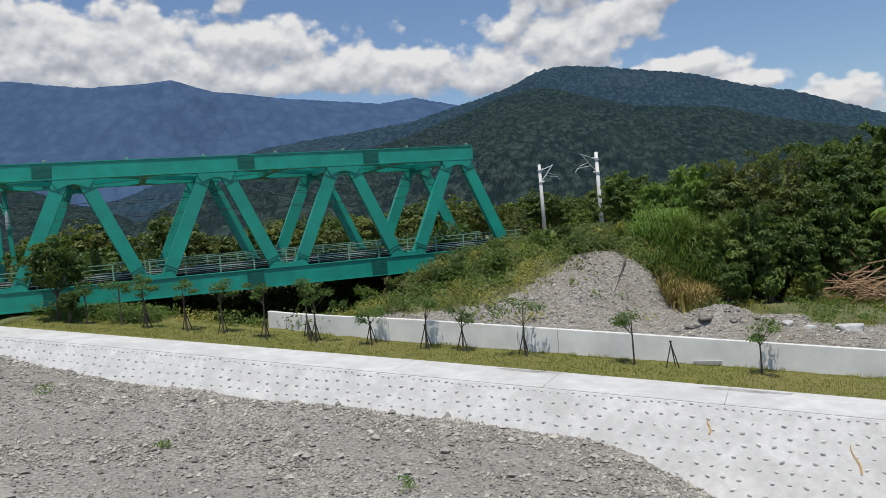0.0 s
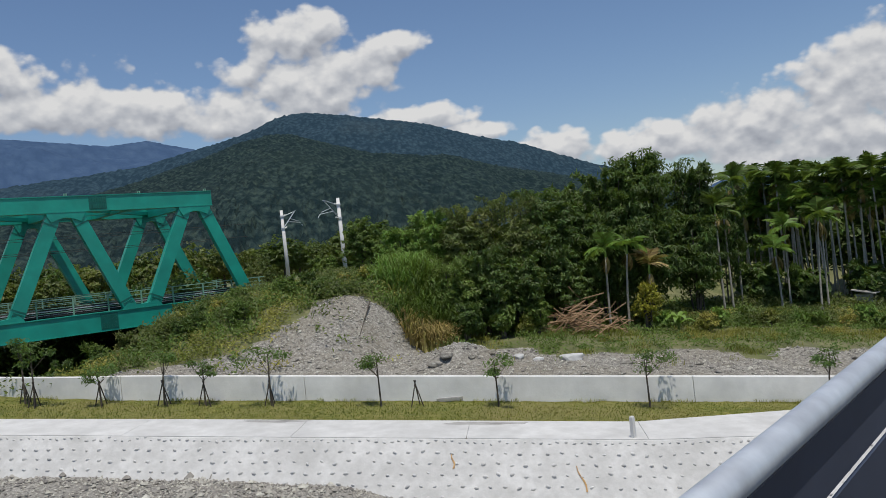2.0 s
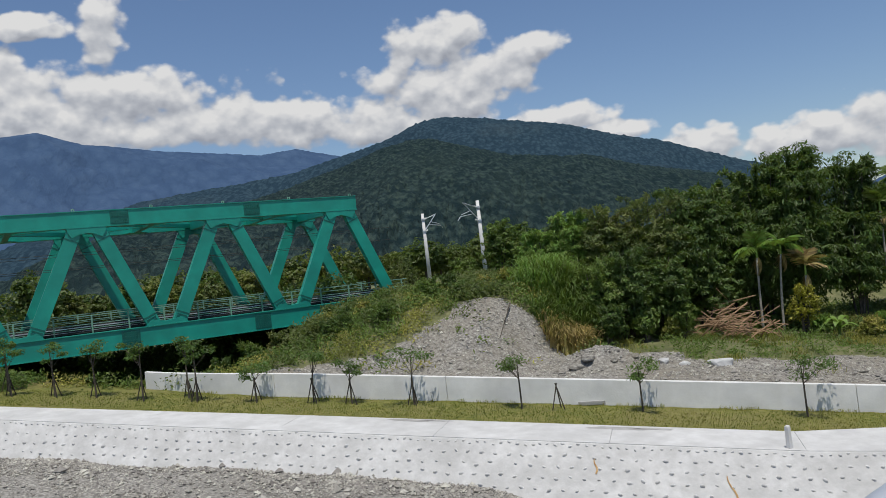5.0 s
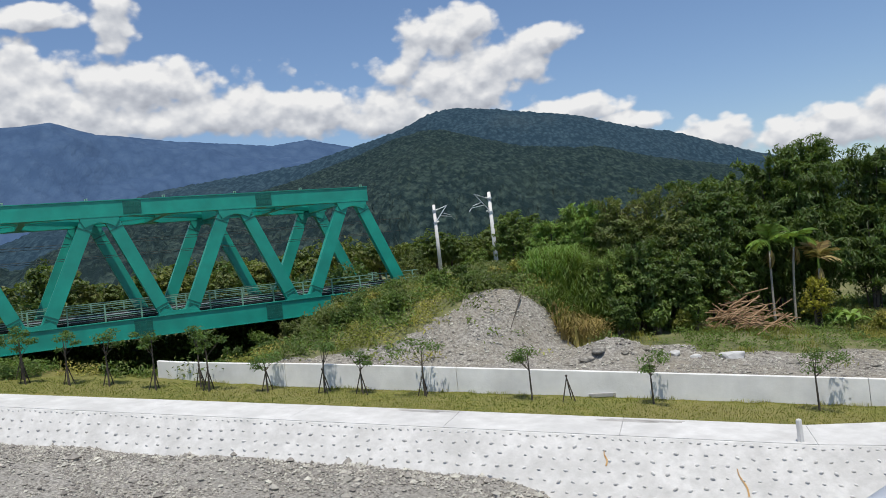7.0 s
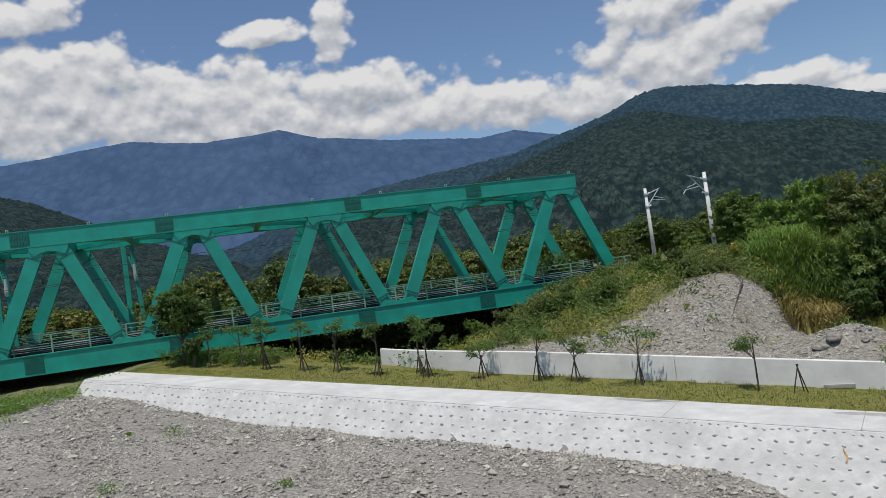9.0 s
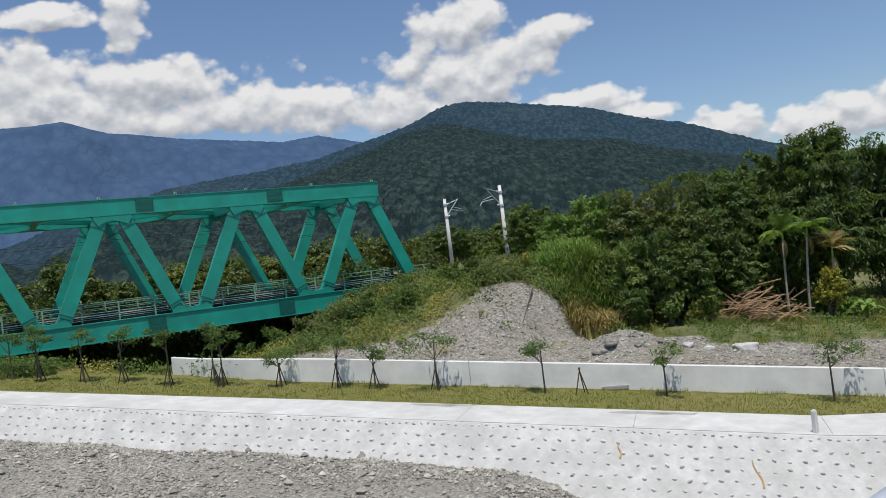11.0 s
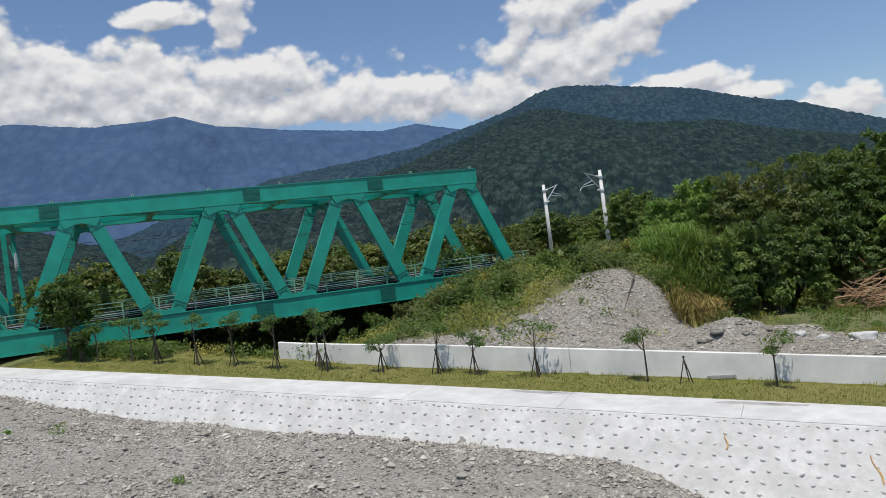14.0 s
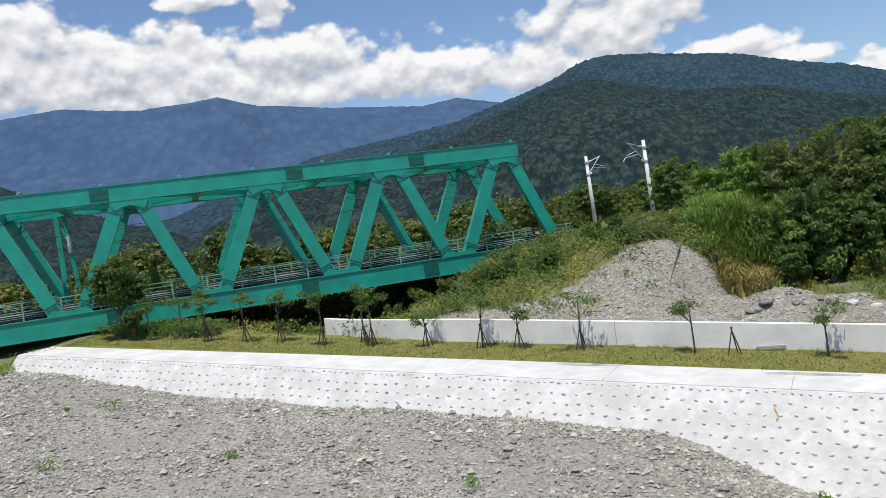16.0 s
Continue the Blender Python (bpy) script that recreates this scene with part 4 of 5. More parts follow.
def build_cover():
    rng = np.random.default_rng(5)
    # lawn blades
    n = 26000
    s, q = rng.uniform(-26, 54, n), rng.uniform(41.6, 46.4, n)
    keep = (q > lawn_q(s) - 0.02)
    m = blades(Mesh(), place(s[keep], q[keep]), 0.16, 0.1, 0.035, rng, 2)
    tagged(part("lawn_grass", m, M["leaf_lawn"]), "short yellow-green grass on the berm", "grass", kind="stuff")
    # taller grass at the foot of the wall and along the path edge
    n = 2600
    s = rng.uniform(-26, 40, n)
    s = s[wavy(s, s * 0.3, 1.8, 2.0) > 0.1]
    m = blades(Mesh(), place(s, wall_q(s) - rng.uniform(0.05, 0.5, len(s))), 0.42, 0.22, 0.03, rng, 2)
    tagged(part("wall_foot_grass", m, M["leaf_weed"]), "taller grass tufts at the foot of the wall", "grass", kind="stuff")
    # weeds over the bank
    n = 26000
    s, q = rng.uniform(-36, 42, n), 47.3 + rng.uniform(0, 1, n) ** 0.8 * 36
    p = place(s, q)
    kind = cover_kind(p[:, 0], p[:, 1], s, q)
    low = wavy(p[:, 0], p[:, 1], 2.2, 5.0)
    keep = ((kind == 3) | ((kind == 2) & (rng.random(n) < np.where(s > 13, 0.4, 0.05)) & (low > 0.0))) & (p[:, 1] < 69.5)
    flat = keep & (s < 5) & (q < 64)
    flat &= (wavy(p[:, 0], p[:, 1], 1.6, 3.0) > -0.15) | (q > 60)
    keep &= ~((s < 5) & (q < 64) & ~flat)
    mix = wavy(p[:, 0], p[:, 1], 3.1, 6.0)
    clumps("level_weeds", p[flat & (mix > -0.1) & (rng.random(n) < 0.55)], 12, 0.32, 0.55, 0.26, 0.07, M["leaf_mid"], "low green weeds on the level ground", 37)
    straw = p[flat & (mix <= -0.1) & (rng.random(n) < 0.8)]
    b = np.repeat(straw, 14, 0) + rng.normal(0, 0.28, (len(straw) * 14, 3)) * np.array([1, 1, 0.1])
    tagged(part("level_grass", blades(Mesh(), b, 0.6, 0.3, 0.03, rng, 2), M["leaf_weed"]), "yellowing tall grass on the level ground", "grass", kind="stuff")
    p = p[keep & ~flat & ~((s < 8) & (q > 57) & (q < 66))]
    k2 = wavy(p[:, 0], p[:, 1], 4.0, 9.0)
    clumps("bank_weeds", p[k2 < -0.1], 13, 0.36, 0.7, 0.26, 0.09, M["leaf_weed"], "tangled yellow-green weeds over the bank", 31)
    clumps("bank_creepers", p[(k2 >= -0.1) & (k2 < 0.3)], 14, 0.38, 0.8, 0.28, 0.11, M["leaf_mid"], "green creepers over the bank", 38)
    clumps("bank_shrubs", p[k2 >= 0.3], 16, 0.42, 1.25, 0.30, 0.12, M["leaf_brown"], "brownish leafy undergrowth over the bank", 32)
    # weedy bank upstream of the revetment
    n = 6000
    s, q = rng.uniform(52.0, 70, n), rng.uniform(22, 52, n)
    p = place(s, q)
    p = p[(p[:, 1] < 66)]
    clumps("upstream_weeds", p, 7, 0.22, 0.5, 0.3, 0.07, M["leaf_bright"], "bright green weeds beside the river bed", 33)
    n = 9
    s, q = np.array([40.8, 38.2, 2.3, 14.0, 26.0, 12, 33, 50, 46.5]), np.array([31.5, 32.6, 33.4, 27.5, 28, 22, 24, 30, 24.5])
    clumps("bed_tufts", place(s, q), 46, 0.22, 0.45, 0.3, 0.06, M["leaf_bright"], "small green weed tufts on the gravel", 34)
    # rough strip below the bridge and behind it
    n = 5200
    x, y = rng.uniform(-2, 40, n), rng.uniform(75, 84, n)
    p = np.stack([x, y, land_z(x, y)], -1)
    clumps("shade_undergrowth", p, 9, 0.45, 3.4, 0.55, 0.28, M["leaf_dark"], "dark undergrowth in the shade beyond the bridge", 35)
    n = 900
    s, q = rng.uniform(43, 55, n), rng.uniform(45.4, 51, n)
    clumps("berm_weeds", place(s, q), 10, 0.35, 0.75, 0.28, 0.10, M["leaf_mid"], "lush weeds at the back of the berm", 36)


# ---- bushes and bamboo ----
def bush(az, dist, top, wide, mat, count, length, width, seed, name="bush", label="", group="bushes on the bank", droop=0.4, deep=None, lift=0.0, shoot=5):
    x, y = at_view(az, dist)
    z0 = float(land_z(x, y)) + lift
    z1 = 8.2 + dist * math.tan(radians(top))
    h = z1 - z0
    rng = np.random.default_rng(seed)
    ob = thing(name, label, "bush" if name == "bush" else "tree", (x, y, z0), group)
    stem = Mesh()
    for k in range(6):
        a = rng.uniform(0, 6.28)
        e = np.array([math.cos(a) * wide * 0.5, math.sin(a) * wide * 0.5, h * rng.uniform(0.55, 0.85)])
        stem.tube([(0.2 * math.cos(a), 0.2 * math.sin(a), -0.3), tuple(e * np.array([0.4, 0.4, 0.5])), tuple(e)], [0.09, 0.06, 0.025], 5)
    m = Mesh()
    crown(m, (0, 0, h * 0.53), (wide, deep or wide, h * 0.5), count, length, width, rng, lumps=26, droop=droop, core=0.5)
    if shoot:
        shoots(m, stem, (0, 0, h * 0.78), min(wide, h * 0.6), shoot, length * 1.1, rng)
    part("stem", stem, M["bark"], ob)
    part("crown", m, mat, ob)
    return ob


def build_bushes():
    bl = "dense green bush on the railway bank"
    br = "brownish green bush on the railway bank"
    bb = "tall dark green bamboo thicket with drooping leaves"
    bt = "slim leafy tree beside the overhead line pole"
    L = M
    for i, (az, d, top, w, mat, n, ln, wd, lab) in enumerate([
            (38.2, 72, 2.3, 1.5, L["leaf_mid"], 3600, 0.34, 0.13, bt), (35.6, 86, -0.6, 2.0, L["leaf_mid"], 2600, 0.34, 0.14, bl), (31.4, 92, -0.4, 2.6, L["leaf_brown"], 2600, 0.34, 0.14, br),
            (40.0, 72, -0.4, 1.8, L["leaf_mid"], 3600, 0.36, 0.14, bl), (43.2, 66, 1.6, 2.6, L["leaf_bright"], 7000, 0.46, 0.10, "bright green feathery bamboo bush on the bank"),
            (41.0, 67, 0.7, 2.0, L["leaf_bright"], 5500, 0.42, 0.10, "bright green feathery bamboo bush on the bank"),
            (45.6, 65, 1.9, 3.0, L["leaf_brown"], 9500, 0.34, 0.13, br), (48.4, 66, 2.4, 3.3, L["leaf_brown"], 9500, 0.34, 0.13, br), (51.0, 67.5, 3.0, 3.5, L["leaf_dark"], 9500, 0.40, 0.15, bl),
            (44.4, 59.5, -1.6, 2.0, L["leaf_mid"], 5500, 0.34, 0.14, bl), (46.4, 60.5, -1.0, 2.4, L["leaf_dark"], 7500, 0.36, 0.15, bl), (48.9, 62.5, -1.6, 2.6, L["leaf_dark"], 7500, 0.36, 0.15, bl), (51.4, 65.5, -1.4, 2.8, L["leaf_dark"], 7000, 0.38, 0.15, bl),
            (45.0, 57.4, -4.7, 1.3, L["leaf_dark"], 2600, 0.32, 0.13, bl), (47.4, 59.6, -4.9, 1.4, L["leaf_mid"], 2600, 0.32, 0.13, bl), (49.9, 61.5, -5.0, 1.3, L["leaf_mid"], 2400, 0.32, 0.13, bl),
            (36.4, 66, -2.4, 1.6, L["leaf_mid"], 2800, 0.34, 0.14, bl), (33.6, 71, -2.1, 1.6, L["leaf_mid"], 2800, 0.34, 0.14, bl), (30.4, 73, -2.6, 1.6, L["leaf_weed"], 2200, 0.25, 0.10, bl),
            (27.6, 72, -3.1, 1.5, L["leaf_mid"], 2000, 0.25, 0.11, bl), (24.2, 69, -3.9, 1.5, L["leaf_mid"], 2200, 0.25, 0.11, bl), (20.6, 67, -4.4, 1.5, L["leaf_mid"], 2200, 0.32, 0.13, bl), (22.5, 62, -5.2, 1.3, L["leaf_mid"], 1600, 0.32, 0.12, bl), (26.0, 63, -4.6, 1.3, L["leaf_weed"], 1500, 0.30, 0.12, bl), (29.4, 64, -3.7, 1.4, L["leaf_mid"], 1700, 0.32, 0.12, bl),
            (32.2, 61, -3.3, 1.2, L["leaf_mid"], 1500, 0.32, 0.12, bl), (35.2, 59, -3.2, 1.1, L["leaf_mid"], 1500, 0.32, 0.12, bl), (38.4, 60.5, -2.6, 1.5, L["leaf_mid"], 2200, 0.32, 0.13, bl),
            (30.6, 54, -6.4, 0.7, L["leaf_mid"], 700, 0.28, 0.11, bl), (24.6, 57, -6.2, 0.9, L["leaf_mid"], 900, 0.30, 0.12, bl), (18.2, 66, -5.2, 1.3, L["leaf_dark"], 1600, 0.32, 0.13, bl)]):
        bush(az, d, top, w, mat, n, ln, wd, 100 + i, "bush", lab, shoot=9 if w > 1.7 else 4)
    for i, (az, d, top, w, n) in enumerate([(53.2, 71, 3.0, 3.5, 9500), (55.4, 72, 4.3, 3.2, 9500), (57.7, 74, 5.2, 3.0, 9500), (60.9, 75, 4.2, 2.6, 7500), (57.4, 71, 3.0, 3.6, 9500), (62.6, 80, 1.6, 3.0, 6500),
                                            (54.6, 69.5, -0.9, 3.0, 7000), (57.8, 70, -0.6, 3.0, 7000), (60.6, 72.5, 0.0, 2.9, 7000)]):
        bush(az, d, top, w, M["leaf_dark"], n, 0.54, 0.14, 140 + i, "bamboo_clump", bb, "bamboo thicket", 0.8, shoot=14)
    # undergrowth in tufts over the bank beside the bridge
    rng = np.random.default_rng(29)
    for i in range(46):
        s, q = rng.uniform(11, 36), rng.uniform(50.5, 66)
        if q < 72.0 - 0.93 * s - 1.0 and s < 22:
            q += 6.0
        x, y, z = place(np.array(s), np.array(q)).tolist()
        if y > 67 or z < 0.8:
            continue
        h = rng.uniform(0.7, 1.7)
        d = math.hypot(x, y)
        mat = ("leaf_mid", "leaf_dark", "leaf_weed", "leaf_mid", "leaf_brown")[i % 5]
        bush(math.degrees(math.atan2(x, y)), d, math.degrees(math.atan((z + h - 8.2) / d)), rng.uniform(0.6, 1.2), M[mat], 900, 0.26, 0.1, 800 + i, "bush", "low shrubby bush on the weedy bank", "shrubs on the bank", shoot=3)
    # low bushes scattered over the level ground
    rng = np.random.default_rng(19)
    for i in range(22):
        az, d = 47.5 + 1.35 * i + rng.normal(0, 0.4), 63.5 + 0.35 * i + rng.normal(0, 2.0)
        if 50.5 < az < 56.5:
            continue
        x, y = at_view(az, d)
        top = math.degrees(math.atan((float(land_z(x, y)) + rng.uniform(0.7, 1.5) - 8.2) / d))
        mat = ("leaf_mid", "leaf_weed", "leaf_bright")[i % 3]
        bush(az, d, top, rng.uniform(0.7, 1.3), M[mat], 900, 0.34, 0.13, 700 + i, "bush", "low green bush on the level weedy ground", "low bushes by the grove")
    # dark trees behind the palm grove
    for i, (az, d, top, w) in enumerate([(64.5, 92, 2.2, 5), (68, 95, 2.2, 5.5), (71.5, 96, 2.0, 5.5), (75, 96, 2.2, 5.5), (79, 96, 2.0, 6), (84, 96, 2.4, 6), (66, 98, 1.2, 5), (70, 99, 1.2, 5), (73.5, 99, 1.4, 5), (64.6, 83, -4.2, 2.4), (67.4, 82, -4.6, 2.2), (71.2, 84, -4.4, 2.4), (74.5, 84, -4.4, 2.4)]):
        bush(az, d, top, w, M["leaf_dark"], 4200, 0.75, 0.34, 160 + i, "grove_tree", "dark leafy tree behind the palm grove", "trees behind the palms", 0.3)
    # reeds: bright mound and straw tufts
    rg = "bright green tall reeds on the bank"
    rs = "dry straw coloured grass clump hanging over the slope"
    for i, (az, d, h, w, n, mat, lab) in enumerate([(41.4, 62.0, 4.6, 1.7, 750, "leaf_bright", rg), (42.7, 60.5, 4.8, 1.5, 700, "leaf_mid", "tall green reeds on the bank"), (40.3, 61.0, 3.2, 1.5, 600, "leaf_bright", rg),
                                                    (43.4, 59.0, 4.0, 1.0, 1100, "leaf_mid", "tall green grass above the bare slope"), (41.4, 57.5, 2.6, 0.9, 1000, "leaf_mid", "tall green grass above the bare slope"),
                                                    (41.9, 56.0, 2.7, 0.8, 1000, "leaf_dry", rs), (42.8, 56.2, 2.6, 0.7, 800, "leaf_dry", rs)]):
        x, y = at_view(az, d)
        rng = np.random.default_rng(180 + i)
        base = rng.normal(0, 1, (n, 3)) * np.array([w * 0.6, w * 0.6, 0])
        z0 = float(land_z(x, y))
        base[:, 2] = land_z(x + base[:, 0], y + base[:, 1]) - z0 - 0.05
        ob = thing("reed_clump", lab, "reeds", (x, y, z0), "reeds on the bank")
        part("foliage", blades(Mesh(), base, h, h * 0.5, 0.13, rng, 5, 1.25), M[mat], ob)


# ---- palms ----
def frond_mesh(length, rng, mat):
    m = Mesh()
    pts = []
    for i in range(9):
        t = i / 8
        pts.append(Vector((length * (t - 0.12 * t * t), 0, length * (0.42 * t - 0.72 * t * t))))
    m.tube(pts, [0.035 * (1 - 0.8 * i / 8) for i in range(9)], 4)
    for i in range(22):
        t = 0.16 + 0.84 * i / 21
        c = Vector((length * (t - 0.12 * t * t), 0, length * (0.42 * t - 0.72 * t * t)))
        ll = length * 0.36 * math.sin(math.pi * min(1, 0.18 + t * 0.84)) + 0.12
        for sd in (-1, 1):
            tip = c + Vector((ll * 0.55, sd * ll * 0.8, -ll * rng.uniform(0.25, 0.7)))
            w = Vector((0.085, 0, 0.02))
            m.add([c - w, c + w, tip], [(0, 1, 2)])
    return m.data("frond", mat)


def palm(height, seed, mat, dead=2, reach=2.3):
    rng = np.random.default_rng(seed)
    ob = thing("areca_palm", "slender areca palm with pale ringed trunk", "palm tree", (0, 0, 0), "areca palms in the grove")
    lean = rng.normal(0, 0.25, 2)
    pts = [(lean[0] * t * t, lean[1] * t * t, height * t - 0.3) for t in np.linspace(0, 1, 7)]
    part("trunk", Mesh().tube(pts, [0.115, 0.1, 0.092, 0.088, 0.085, 0.085, 0.07], 8), M["palmbark"], ob, smooth=True)
    top = Vector((lean[0], lean[1], height - 0.35))
    part("crownshaft", Mesh().tube([top - Vector((0, 0, 0.05)), top + Vector((0, 0, 0.75))], [0.1, 0.06], 8), M["leaf_bright"], ob)
    fr, dry = frond_mesh(reach, rng, mat), frond_mesh(reach * 0.8, rng, M["leaf_dry"])
    for k in range(10 + dead):
        d = k >= 10
        pitch = rng.uniform(-1.25, 0.1) if not d else rng.uniform(0.8, 1.3)
        f = new("frond", dry if d else fr)
        f.matrix_basis = Matrix.Translation(top + Vector((0, 0, 0.1 if d else 0.65))) @ Matrix.Rotation(k * 2.4 + rng.normal(0, 0.2), 4, "Z") @ Matrix.Rotation(pitch, 4, "Y")
        f.parent = ob
    return ob


def build_palms():
    rng = np.random.default_rng(77)
    yellow = M["leaf_bright"]
    spots = [(54.85, 66.0, 5.9, yellow), (56.1, 66.0, 6.2, yellow), (57.65, 66.5, 4.6, M["leaf_dry"]), (62.35, 74, 9.3, M["leaf_mid"]), (62.9, 76, 9.0, M["leaf_mid"]),
             (68.2, 76, 8.6, M["leaf_mid"]), (68.6, 78, 8.3, yellow), (65.9, 77, 5.6, yellow), (66.4, 79, 7.6, yellow)]
    for i, (az, d, h, mat) in enumerate(spots):
        p = palm(h, 300 + i, mat, 2, 1.9)
        x, y = at_view(az, d)
        p.location = (x, y, float(land_z(x, y)))
        tagged(p, "areca palm standing before the dark grove" if mat is not M["leaf_dry"] else "areca palm with browned hanging fronds")
    models = [palm(h, 320 + i, M[k], 1) for i, (h, k) in enumerate(((11.6, "leaf_mid"), (10.2, "leaf_bright"), (12.6, "leaf_mid"), (9.2, "leaf_bright")))]
    for i in range(58):
        az, d = 63.5 + 15.5 * ((i * 0.618) % 1), 80 + 10 * ((i * 0.381) % 1) + rng.normal(0, 0.6)
        x, y = at_view(az, d)
        m = pose(x, y, float(land_z(x, y)), 0, 0, rng.uniform(0, 360))
        if i < 4:
            models[i].matrix_basis = m
        else:
            copy_thing(models[i % 4], m)


# ---- planted saplings with stakes ----
def sapling(s, q, h, seed, crown_r=0.55, leafy=True, stakes=True, low=False):
    x, y, z = place(np.array(s), np.array(q)).tolist()
    rng = np.random.default_rng(seed)
    ob = thing("sapling", "young planted tree tied to dark wooden stakes on the grass" if stakes else "young planted tree on the grass", "sapling", (x, y, z), "saplings along the berm")
    if leafy:
        b = rng.normal(0, 0.12, 2)
        top = Vector((b[0], b[1], h * 0.82))
        part("trunk", Mesh().tube([(0, 0, -0.1), (b[0] * 0.3, b[1] * 0.3, h * 0.45), top], [0.06, 0.045, 0.022], 6), M["bark"], ob)
        m = Mesh()
        hubs = [(top, crown_r)] + [(Vector((rng.normal(0, crown_r * 0.8), rng.normal(0, crown_r * 0.8), h * rng.uniform(0.62, 0.9))), crown_r * rng.uniform(0.5, 0.8)) for _ in range(4)]
        br = Mesh()
        for c, r in hubs:
            br.tube([(b[0] * 0.4, b[1] * 0.4, h * 0.5), tuple(c)], [0.02, 0.01], 4)
            p = ball_points(80, rng)
            leaves(m, np.array(c) + p * r * rng.uniform(0.3, 1.0, (len(p), 1)) * np.array([1.45, 1.45, 0.7]), p * 0.4 + np.array([0, 0, 0.9]), 0.27, 0.08, rng, 0.25)
        part("branchwork", br, M["bark"], ob)
        part("crown", m, M["leaf_sap"], ob)
    if stakes:
        for k in range(3):
            a = k * 2.094 + rng.uniform(0, 1)
            part("stake", Mesh().tube([(math.cos(a) * 0.42, math.sin(a) * 0.42, -0.1), (-math.cos(a) * 0.05, -math.sin(a) * 0.05, 1.45)], 0.035, 5), M["stake"], ob)
    return ob


def build_saplings():
    rows = [(38.3, 45.4, 3.7, .5, 1, 1), (35.4, 45.6, 3.9, .55, 1, 1), (31.6, 45.0, 4.1, .5, 1, 1), (28.1, 45.4, 4.1, .6, 1, 1), (29.2, 46.2, 4.3, .5, 1, 1), (24.4, 45.8, 2.4, .7, 1, 1), (20.8, 46.0, 3.3, .62, 1, 1),
            (18.4, 46.0, 2.8, .45, 1, 1), (14.6, 46.0, 3.6, .75, 1, 1), (8.4, 46.0, 3.3, .6, 1, 0), (6.4, 46.1, 1.7, .4, 0, 1), (1.9, 46.0, 3.0, .62, 1, 0), (-6.2, 45.9, 3.5, .7, 1, 0), (-15.6, 46.0, 3.6, .6, 1, 0),
            (41.5, 45.2, 3.6, .5, 1, 1), (44.2, 45.6, 3.4, .7, 1, 0), (46.8, 45.0, 3.5, .6, 1, 0), (43.0, 46.6, 3.8, .5, 1, 1)]
    for i, (s, q, h, r, leafy, st) in enumerate(rows):
        sapling(s, q - 0.95, h, 400 + i, r * 1.0, leafy, st)
    # the round dark tree near the revetment's end, and a shrub beside it
    for s, q, h, r, seed in ((49.9, 44.4, 6.2, 2.25, 450), (48.4, 44.0, 2.4, 0.7, 451)):
        x, y, z = place(np.array(s), np.array(q)).tolist()
        rng = np.random.default_rng(seed)
        ob = thing("broadleaf_tree", "dark round broadleaf tree on the berm before the bridge", "tree", (x, y, z), "trees on the berm")
        part("trunk", Mesh().tube([(0, 0, -0.2), (0.05, 0, h * 0.3), (0, 0.1, h * 0.6)], [0.13, 0.1, 0.05], 8), M["bark"], ob, smooth=True)
        lim = Mesh()
        for k in range(7):
            a = k * 0.9
            lim.tube([(0.03, 0, h * 0.3), (math.cos(a) * r * 0.5, math.sin(a) * r * 0.5, h * 0.55), (math.cos(a) * r * 0.8, math.sin(a) * r * 0.8, h * 0.72)], [0.05, 0.035, 0.012], 5)
        part("limbs", lim, M["bark"], ob)
        part("crown", crown(Mesh(), (0, 0, h * 0.63), (r * 1.1, r * 1.1, h * 0.38), 8000, 0.30, 0.13, rng, 26, 0.3), M["leaf_dark"], ob)


# ---- orchard belt behind the bridge ----
def build_belt():
    rng = np.random.default_rng(55)
    models = []
    for i, (mat, r, h) in enumerate((("leaf_belt", 3.4, 6.6), ("leaf_belt", 2.8, 6.0), ("leaf_dark", 3.2, 6.4), ("leaf_brown", 2.6, 5.6), ("leaf_belt", 3.8, 7.2))):
        ob = thing("orchard_tree", "leafy orchard tree beyond the railway", "tree", (0, 0, 0), "orchard trees")
        part("trunk", Mesh().tube([(0, 0, -0.5), (0.1, 0, h * 0.5)], [0.2, 0.1], 7), M["bark"], ob)
        part("crown", crown(Mesh(), (0, 0, h * 0.56), (r, r, h * 0.44), 2400, 0.55, 0.3, np.random.default_rng(60 + i), 24, 0.3), M[mat], ob)
        models.append(ob)
    k = 0
    for row, y0 in enumerate((99, 108, 119, 134)):
        x = -40.0 - 8 * row
        while x < 128 + 20 * row:
            x += rng.uniform(3.4, 5.6)
            y = y0 + rng.normal(0, 1.6)
            m = pose(x, y, float(land_z(x, y)) - 0.2, 0, 0, rng.uniform(0, 360))
            sc = rng.uniform(0.82, 1.1)
            if k < len(models):
                models[k].matrix_basis = m
            else:
                o = copy_thing(models[int(rng.integers(len(models)))], m)
                o.scale = (sc, sc, sc * rng.uniform(0.9, 1.1))
            k += 1


